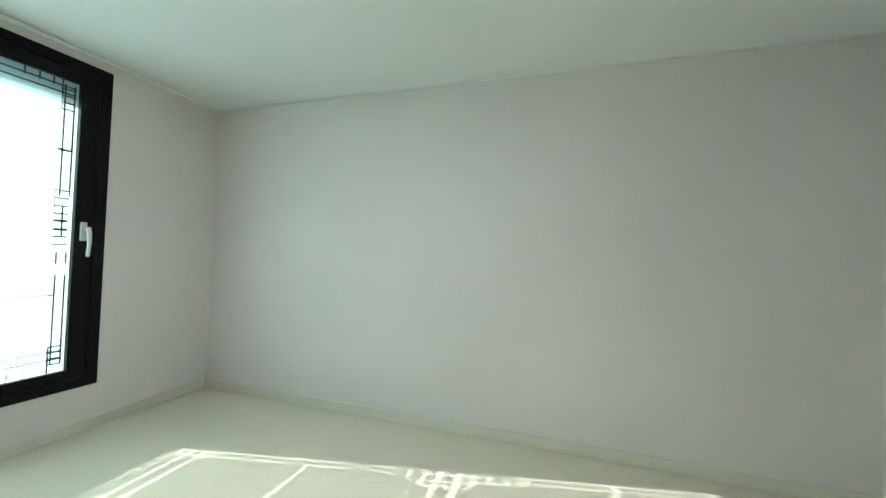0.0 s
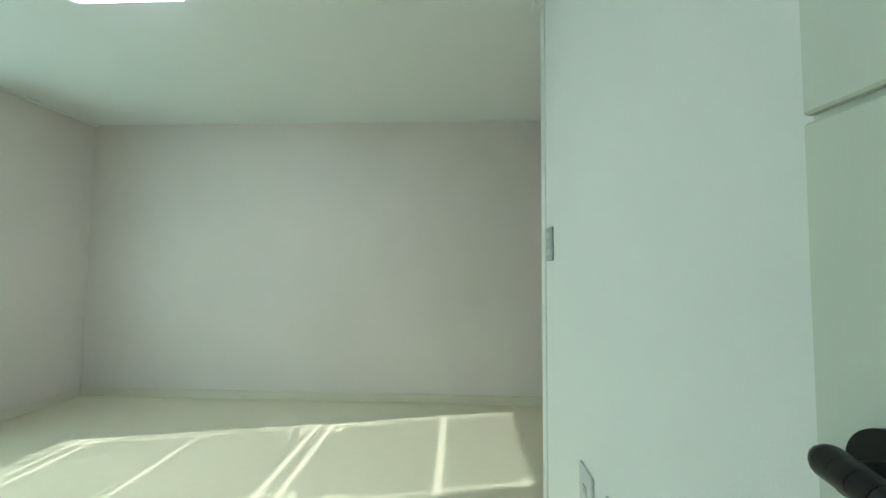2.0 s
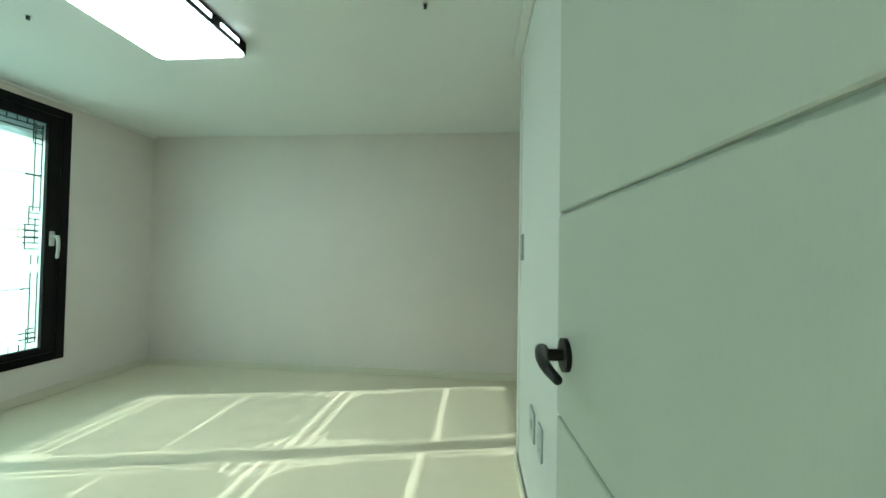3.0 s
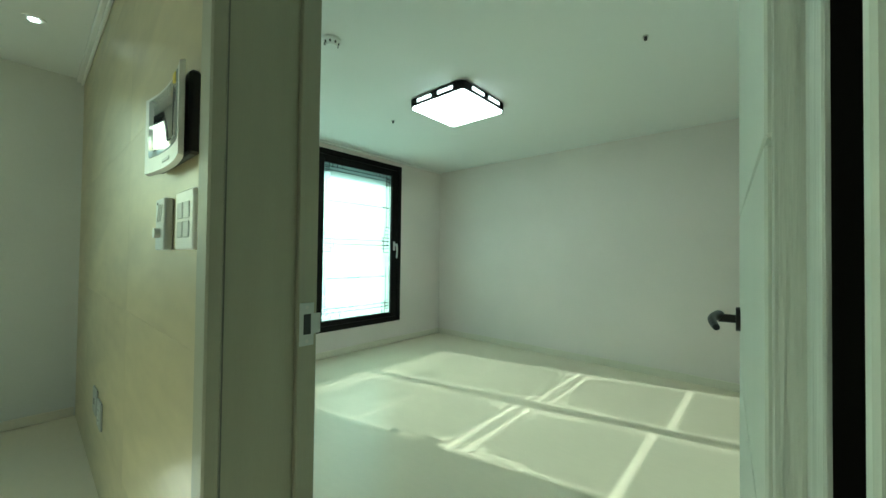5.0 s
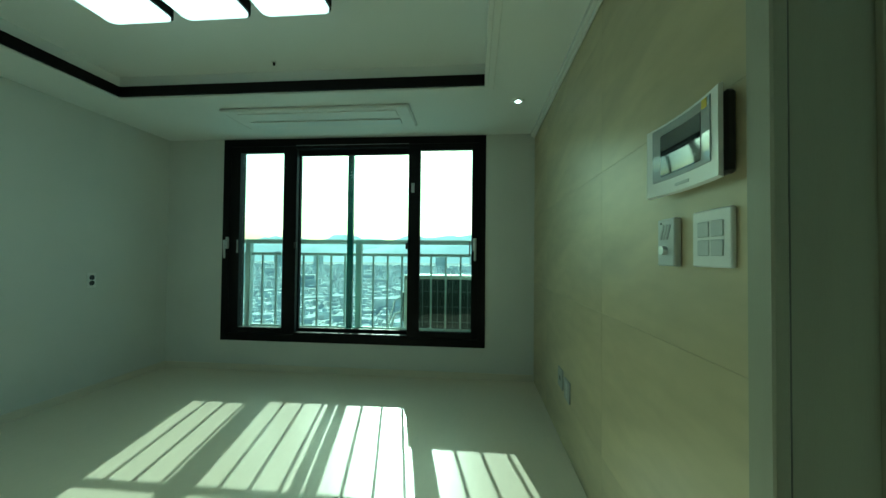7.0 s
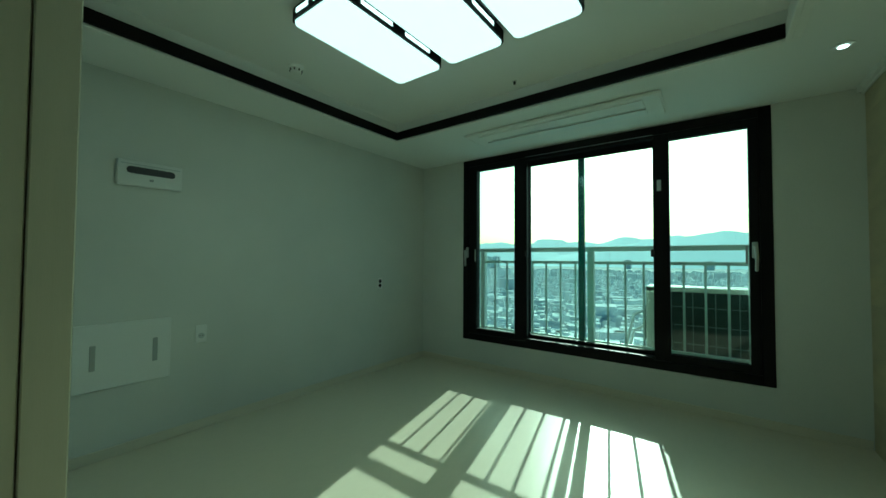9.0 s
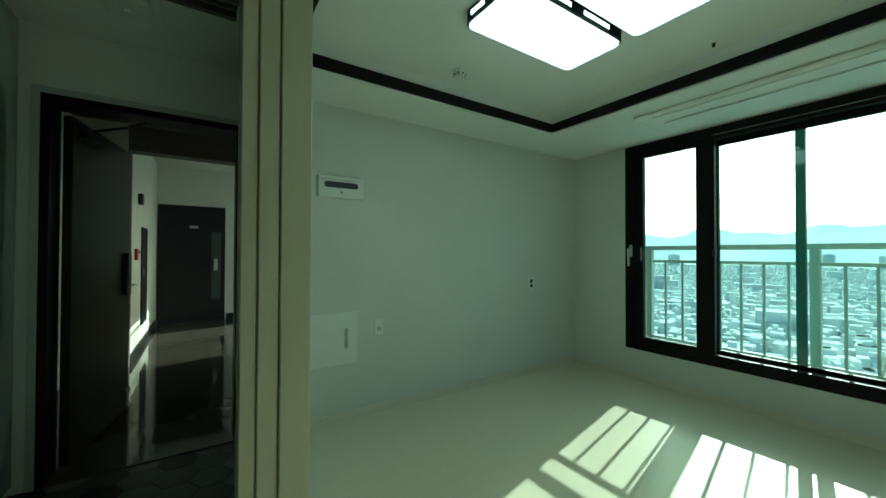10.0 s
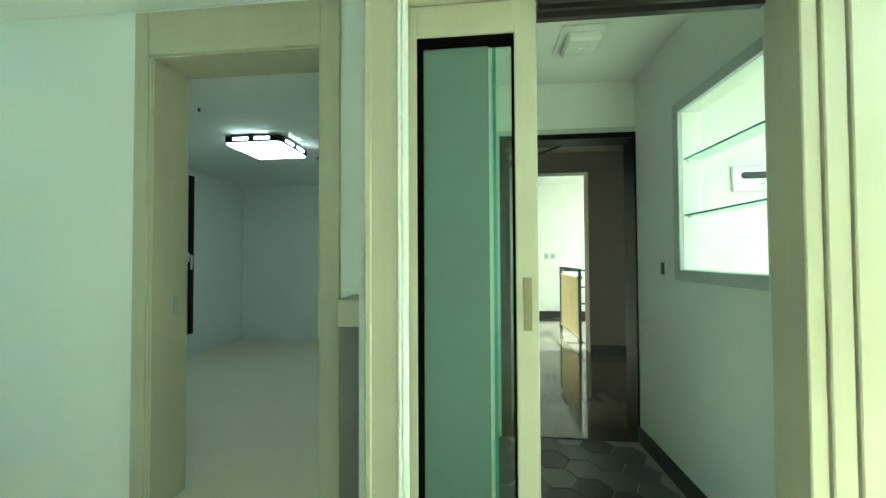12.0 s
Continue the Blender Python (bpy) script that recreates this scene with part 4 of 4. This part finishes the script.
local("gloss_panel", bowed(0.25, -0.058, 0.088, 0.0302, 0.003, 0.0085), M["panel_gloss"], face, "glossy pale grey panel", True)
local("screen", bowed(0.175, -0.046, 0.064, 0.0334, 0.0012, 0.0042), M["screen"], face, "dark glossy screen", True)
local("sticker", boxes((-0.114, -0.096, 0.0392, 0.0412, 0.064, 0.084)), M["yellow"], face, "yellow sticker")
local("button", boxes((-0.03, 0.03, 0.0295, 0.0325, -0.082, -0.074), bevel=0.001), M["light_grey_plastic"], face)

# emergency-light box and cabinet on the west wall
bx = thing("wall_vent_box", "white wall box with a dark horizontal slot", "wall box", (WEST, 2.835, 1.69))
bx.rotation_euler = (0, 0, radians(-90))
local("body", boxes((-0.165, 0.165, 0.0005, 0.030, -0.08, 0.075), bevel=0.005), M["white_plastic"], bx)
local("slot", rounded_slab(bmesh.new(), 0, 0, 0.245, 0.042, 0, 0.003, 0.02), M["dark_plastic"], bx).matrix_basis = Matrix.Translation((0, 0.033, 0.015)) @ Matrix.Rotation(radians(90), 4, "X")
local("lip", boxes((-0.15, 0.15, 0.028, 0.034, 0.048, 0.053)), M["light_grey_plastic"], bx)
local("button", boxes((-0.01, 0.01, 0.030, 0.032, -0.045, -0.03)), M["grey_plastic"], bx)

mc = thing("manifold_cabinet", "flush white wall cabinet door with two grey grips", "wall cabinet", (WEST, 2.735, 0.595))
mc.rotation_euler = (0, 0, radians(-90))
local("door", boxes((-0.228, 0.228, 0.0005, 0.016, -0.19, 0.19), bevel=0.003), M["white_plastic"], mc)
for s in (-1, 1):
    local("grip", boxes((s * 0.145 - 0.013, s * 0.145 + 0.013, 0.016, 0.020, -0.072, 0.072), bevel=0.002), M["grey_plastic"], mc, "grey recessed grip")

# ---------------------------------------------------------------- sliding entry door
sf = thing("door_2", "cream frame of the sliding entry door", "door frame", (ENT_X, 1.5, 0), kind="structure")
part("jamb", boxes((-2.535, ENT_X + 0.012, 0.722, 0.835, 0, 2.42), (-2.60, ENT_X + 0.024, 0.722, 0.742, 0, 2.42), bevel=0.003), M["casing"], sf)
part("bead", boxes((-2.52, ENT_X + 0.018, 0.835, 0.845, 0, 2.145), (-2.52, ENT_X + 0.006, 0.848, 0.858, 0, 2.145), bevel=0.002), M["trim_white"], sf)
part("jamb", boxes((-2.60, ENT_X + 0.002, 2.11, 2.162, 0, 2.13), (-2.60, ENT_X + 0.012, 2.165, 2.232, 0, 2.35), (-2.62, ENT_X + 0.02, 2.236, 2.342, 0, 2.42), bevel=0.004), M["casing"], sf)
part("head", boxes((-2.60, ENT_X + 0.012, 0.835, 2.17, 2.145, 2.42), bevel=0.003), M["casing"], sf)
part("track", boxes((-2.60, -2.575, 1.325, 2.10, 2.085, 2.145), (-2.555, -2.540, 1.325, 2.10, 2.095, 2.145), (-2.515, -2.500, 1.325, 2.10, 2.095, 2.145), (-2.60, -2.48, 1.325, 2.10, 2.13, 2.144)), M["steel_door"], sf, "dark sliding track")
part("sill", boxes((-2.60, -2.44, 0.86, 2.10, -0.06, 0.004), bevel=0.003), M["casing"], sf)


def slider(name, label, x, y0, y1, handle):
    s = thing(name, label, "sliding door", (x, (y0 + y1) / 2, 0))
    part("leaf_frame", boxes((x, x + 0.035, y0, y0 + 0.066, 0.006, 2.14), (x, x + 0.035, y1 - 0.078, y1, 0.006, 2.14), (x, x + 0.035, y0 + 0.066, y1 - 0.078, 2.024, 2.14), (x, x + 0.035, y0 + 0.066, y1 - 0.078, 0.006, 0.10), bevel=0.002), M["casing"], s)
    a, b = y0 + 0.066, y1 - 0.078
    part("bead", boxes((x + 0.008, x + 0.027, a, a + 0.024, 0.10, 2.024), (x + 0.008, x + 0.027, b - 0.009, b, 0.10, 2.024), (x + 0.008, x + 0.027, a + 0.024, b - 0.009, 1.985, 2.024)), M["flat_black"], s, "black glazing bead")
    part("glass", boxes((x + 0.014, x + 0.020, a + 0.024, b - 0.092, 0.10, 1.985)), M["frost_door"], s, "frosted green glass")
    part("clear_strip", boxes((x + 0.014, x + 0.020, b - 0.092, b - 0.009, 0.10, 1.985)), M["clear_glass"], s, "clear glass strip")
    if handle:
        h = part("pull", boxes((x + 0.035, x + 0.0385, y1 - 0.054, y1 - 0.024, 0.954, 1.142), bevel=0.001), M["pull"], s, "dull brass flush pull")
        part("recess", boxes((x + 0.0385, x + 0.0395, y1 - 0.046, y1 - 0.032, 0.977, 1.12)), M["pull"], h)


slider("sliding_door", "cream sliding door with frosted green glass, pushed open", -2.578, 0.818, 1.317, True)

# grey panel with a cream cap in the gap beside the frame
gp = thing("gap_panel", "low dark grey panel with a cream cap beside the door frame", "panel", (-2.72, 0.6, 0))
part("panel", boxes((-2.80, -2.62, 0.56, 0.662, 0, 0.945), bevel=0.003), M["grey_panel"], gp)
part("cap", boxes((-2.81, -2.61, 0.556, 0.664, 0.945, 1.052), bevel=0.004), M["casing"], gp)

# second bedroom doorway
d3 = thing("door_3", "cream frame of the second bedroom doorway", "door frame", (-2.83, 0, 0), kind="structure")
part("jamb", boxes((-3.04, -2.825, -0.46, -0.442, 0, 2.182), bevel=0.002), M["casing"], d3)
part("jamb", boxes((-3.04, -2.825, 0.382, 0.40, 0, 2.182), bevel=0.002), M["casing"], d3)
part("head", boxes((-3.04, -2.825, -0.46, 0.44, 2.182, 2.20), bevel=0.002), M["casing"], d3)
part("casing", boxes((-2.83, -2.812, -0.535, -0.462, 0, 2.40), (-2.83, -2.818, -0.47, -0.448, 0, 2.18), bevel=0.003), M["casing"], d3)
part("casing", boxes((-2.83, -2.812, 0.395, 0.485, 0, 2.40), (-2.83, -2.818, 0.385, 0.395, 0, 2.18), bevel=0.003), M["casing"], d3)
part("casing", boxes((-2.83, -2.812, -0.462, 0.395, 2.19, 2.40), bevel=0.003), M["casing"], d3)
part("strike_plate", boxes((-2.98, -2.95, -0.442, -0.4395, 0.93, 1.02)), M["grey_plastic"], d3)

# ---------------------------------------------------------------- entry
nf = thing("display_niche", "grey-framed display opening with two glass shelves", "display niche", (-3.05, 2.2, 1.1), kind="structure")
NX0, NX1, NZ0, NZ1 = -3.350, -2.642, 1.082, 2.046
NW = 0.058
part("frame", boxes((NX0, NX0 + NW, 2.178, 2.2, NZ0, NZ1), (NX1 - NW, NX1, 2.178, 2.2, NZ0, NZ1), (NX0 + NW, NX1 - NW, 2.178, 2.2, NZ0, NZ0 + NW), (NX0 + NW, NX1 - NW, 2.178, 2.2, NZ1 - NW, NZ1), bevel=0.003), M["light_grey_plastic"], nf, "grey picture-frame trim")
for zz in (1.43, 1.73):
    s = part("shelf", boxes((NX0 + NW + 0.005, NX1 - NW - 0.005, 2.205, 2.295, zz - 0.004, zz + 0.004)), M["clear_glass"], nf, "clear glass shelf")
    part("shelf_edge", boxes((NX0 + NW + 0.005, NX1 - NW - 0.005, 2.2035, 2.205, zz - 0.004, zz + 0.004)), M["glass_edge"], s)
    for xx in (NX0 + NW + 0.005, NX1 - NW - 0.017):
        part("clip", boxes((xx, xx + 0.012, 2.22, 2.24, zz - 0.014, zz - 0.004)), M["silver"], s)

es = plate("light_switch", "small dark switch beside the front door", "light switch", (-3.50, ENT_N, 1.14), "-y", 0.07, 0.12, 0.010)
local("button", boxes((-0.02, 0.02, 0.010, 0.013, -0.035, 0.035), bevel=0.002), M["dark_plastic"], es)

el = thing("entry_sensor_lamp", "square white sensor lamp on the entry ceiling", "ceiling lamp", (-3.33, 1.69, 2.45))
part("base", boxes((-3.46, -3.20, 1.56, 1.82, 2.435, 2.4495), bevel=0.004), M["white_plastic"], el)
part("cover", boxes((-3.425, -3.235, 1.595, 1.785, 2.385, 2.435), bevel=0.014), M["lamp_off"], el, "unlit opal cover")
part("sensor", tubes(((-3.33, 1.69, 2.372), (-3.33, 1.69, 2.385), 0.014), seg=14), M["white_plastic"], el)

sc = thing("shoe_cabinet", "tall shoe cabinet with a glossy pale door in the entry", "cabinet", (-3.43, 1.05, 0))
part("body", boxes((-3.80, -3.075, 0.905, 1.182, -0.05, 2.42), bevel=0.002), M["white_plastic"], sc)
part("door", boxes((-3.798, -3.07, 1.183, 1.20, 0.02, 2.415), bevel=0.002), M["mirror"], sc, "glossy pale door")
part("door_edge", boxes((-3.07, -3.066, 1.184, 1.199, 0.022, 2.413)), M["glass_edge"], sc, "green glass edge strip")

structure("floor_entry", boxes((FD_X, -2.60, 0.90, 2.20, -0.16, -0.066)), M["hex_grout"], "hexagon tiled entry floor", "floor")
structure("doorsill", boxes((-4.06, FD_X, 1.262, 2.225, -0.16, -0.055)), M["granite"], "polished stone sill of the front door", "sill")

# ---------------------------------------------------------------- front door and corridor
f4 = thing("door_4", "dark steel front door frame", "door frame", (FD_X, 1.75, 0), kind="structure")
part("jamb", boxes((-4.06, FD_X + 0.012, 1.262, 1.30, -0.055, 2.083), bevel=0.003), M["black_frame"], f4)
part("jamb", boxes((-4.06, FD_X + 0.012, 2.19, 2.225, -0.055, 2.083), bevel=0.003), M["black_frame"], f4)
part("head", boxes((-4.06, FD_X + 0.012, 1.30, 2.19, 2.045, 2.083), bevel=0.003), M["black_frame"], f4)
part("casing", boxes((FD_X, FD_X + 0.008, 1.225, 1.262, -0.06, 2.12), (FD_X, FD_X + 0.008, 2.225, ENT_N + 0.0, -0.06, 2.12) if ENT_N > 2.226 else (FD_X, FD_X + 0.008, 1.262, 2.199, 2.083, 2.12)), M["light_grey_plastic"], f4)

fd = thing("front_door", "dark steel front door standing open to the corridor", "door", (-4.07, 1.305, -0.05))
fd.rotation_euler = (0, 0, radians(170.5))
local("leaf", boxes((0, 0.92, -0.045, 0, 0, 2.08), bevel=0.004), M["steel_door"], fd)
fl = local("lock_box", boxes((0.80, 0.875, -0.072, -0.045, 0.92, 1.26), bevel=0.006), M["dark_plastic"], fd, "black digital lock")
local("lever", tubes(((0.84, -0.072, 1.0), (0.84, -0.11, 1.0), 0.009), ((0.85, -0.105, 1.0), (0.73, -0.105, 1.0), 0.008)), M["silver"], fl)
local("closer_body", boxes((0.06, 0.30, -0.09, -0.045, 1.97, 2.03), bevel=0.005), M["dark_plastic"], fd)
local("closer_arm", tubes(((0.18, -0.07, 2.045), (0.02, -0.30, 2.055), 0.008), ((0.02, -0.30, 2.055), (-0.10, -0.42, 2.06), 0.008)), M["dark_plastic"], fd)
local("doorstop", tubes(((0.86, -0.06, 0.02), (0.86, -0.06, 0.16), 0.009), ((0.86, -0.045, 0.16), (0.86, -0.075, 0.16), 0.012)), M["silver"], fd)

nd = thing("door_5", "charcoal steel door with a narrow glass light at the corridor end", "door", (-9.19, 1.93, -0.06), kind="structure")
part("leaf", boxes((-9.19, -9.15, 1.335, 2.36, -0.06, 2.073), bevel=0.004), M["navy_door"], nd)
part("light", boxes((-9.15, -9.145, 2.14, 2.29, 0.35, 1.60)), M["light_glass"], nd, "narrow dark glass light")
part("handle", boxes((-9.145, -9.10, 2.18, 2.24, 0.88, 1.1), bevel=0.006), M["silver"], nd)
part("sign", boxes((-9.15, -9.147, 1.80, 1.93, 1.66, 1.71)), M["light_grey_plastic"], nd, "small pale sign plate")
for yy in (2.55, 2.69):
    b = plate("wall_blank_plate", "small pale switch plate on the corridor end wall", "switch plate", (-9.19, yy, 1.22), "+x", 0.09, 0.13, 0.02, M["light_grey_plastic"])
    local("button", boxes((-0.02, 0.02, 0.020, 0.024, -0.03, 0.03)), M["grey_plastic"], b)

mb = thing("meter_cabinet", "narrow dark meter cabinet on the corridor wall", "cabinet", (-7.5, 1.32, 0.4))
part("door", boxes((-7.75, -7.25, 1.32, 1.34, 0.25, 1.55), bevel=0.004), M["navy_door"], mb)
part("knob", boxes((-7.33, -7.30, 1.34, 1.355, 0.9, 1.0), bevel=0.003), M["silver"], mb)
hb = thing("hydrant_lamp", "small dark fitting high on the corridor wall", "wall fitting", (-7.0, 1.32, 1.9))
part("body", boxes((-7.06, -6.94, 1.32, 1.37, 1.82, 1.96), bevel=0.01), M["dark_plastic"], hb)

fa = thing("fire_alarm", "small red fire alarm fitting on the corridor wall", "fire alarm", (-6.75, 1.32, 1.2))
part("body", boxes((-6.80, -6.70, 1.32, 1.35, 1.12, 1.26), bevel=0.008), mat("red_alarm_plastic", (0.55, 0.03, 0.02), 0.4, bump=0.0), fa, "red plastic body")
part("lamp", tubes(((-6.75, 1.35, 1.22), (-6.75, 1.375, 1.22), 0.02)), M["light_grey_plastic"], fa)

sr = thing("stair_railing", "stair railing with pale upright bars and a dark top rail", "railing", (-6.9, 2.5, -0.06))
part("top_rail", boxes((-7.62, -6.42, 2.475, 2.525, 1.0, 1.04), bevel=0.01), M["dark_plastic"], sr, "dark top rail")
for zz in (0.06, 0.90):
    part("rail", boxes((-7.6, -6.44, 2.49, 2.51, zz, zz + 0.025), bevel=0.003), M["brass"], sr)
for px in (-7.6, -6.44):
    p = part("post", boxes((px - 0.018, px + 0.018, 2.482, 2.518, -0.06, 1.0), bevel=0.004), M["dark_plastic"], sr, "dark post")
    for zz in (0.02, 0.9):
        part("clamp", boxes((px - 0.03, px + 0.03, 2.47, 2.53, zz, zz + 0.04), bevel=0.005), M["dark_plastic"], p)
for k in range(1, 13):
    bx_ = -7.6 + 1.16 * k / 13
    part("bar", boxes((bx_ - 0.011, bx_ + 0.011, 2.489, 2.511, 0.085, 0.90)), M["brass"], sr)
for k in range(4):
    part("rail", boxes((-7.6 + 0.02, -7.58, 2.52, 3.6, 0.12 + k * 0.28, 0.145 + k * 0.28)), M["dark_plastic"], sr)

# stairwell window frame
w4 = thing("window_4", "plain stairwell window letting the sun into the corridor", "window", (-7.3, 4.5, 0.9), kind="structure")
part("window_frame", boxes((-8.9, -8.86, 4.45, 4.5, 0.35, 2.5), (-6.64, -6.6, 4.45, 4.5, 0.35, 2.5), (-8.86, -6.64, 4.45, 4.5, 0.35, 0.39), (-8.86, -6.64, 4.45, 4.5, 2.46, 2.5), (-7.77, -7.73, 4.45, 4.5, 0.39, 2.46)), M["light_grey_plastic"], w4)

# ---------------------------------------------------------------- pieces: wall tiles
bt = structure("tile_wall", boxes((-0.006, -0.0005, DY1 + 0.06, FY, 0, SOF)), M["grout"], "beige polished marble tile cladding of the living room wall", "tile cladding")
tile_mesh = {}
zs = [0.0, 0.30, 0.90, 1.50, 2.10, SOF]
ys = [DY1 + 0.06, 3.74, 4.94, FY]
for j in range(5):
    for i in range(3):
        w, h = ys[i + 1] - ys[i] - 0.0008, zs[j + 1] - zs[j] - 0.0008
        key = (round(w, 4), round(h, 4))
        if key not in tile_mesh:
            bm = boxes((-0.007, 0, -w / 2, w / 2, -h / 2, h / 2), bevel=0.0003)
            me = bpy.data.meshes.new("tile")
            bm.to_mesh(me)
            bm.free()
            me.materials.append(M["beige_tile"])
            tile_mesh[key] = me
        o = new("tile", tile_mesh[key])
        o.parent = bt
        o.location = (-0.006, (ys[i] + ys[i + 1]) / 2, (zs[j] + zs[j + 1]) / 2)

# hexagon tiles of the entry floor
R = 0.112
hm = bmesh.new()
tube(hm, (0, 0, -0.006), (0, 0, 0.0), R - 0.0025, 6)
hme = bpy.data.meshes.new("hexagon_tile")
hm.to_mesh(hme)
hm.free()
hme.materials.append(M["hex"])
fe = bpy.data.objects["floor_entry"]
row = 0
y = 1.22
while y < 2.20:
    x = -3.80 + (R * 0.866 if row % 2 else 0)
    while x < -2.62:
        o = new("hexagon_tile", hme)
        o.parent = fe
        o.location = (x, y, -0.060)
        x += R * 1.732
    y += R * 1.5
    row += 1
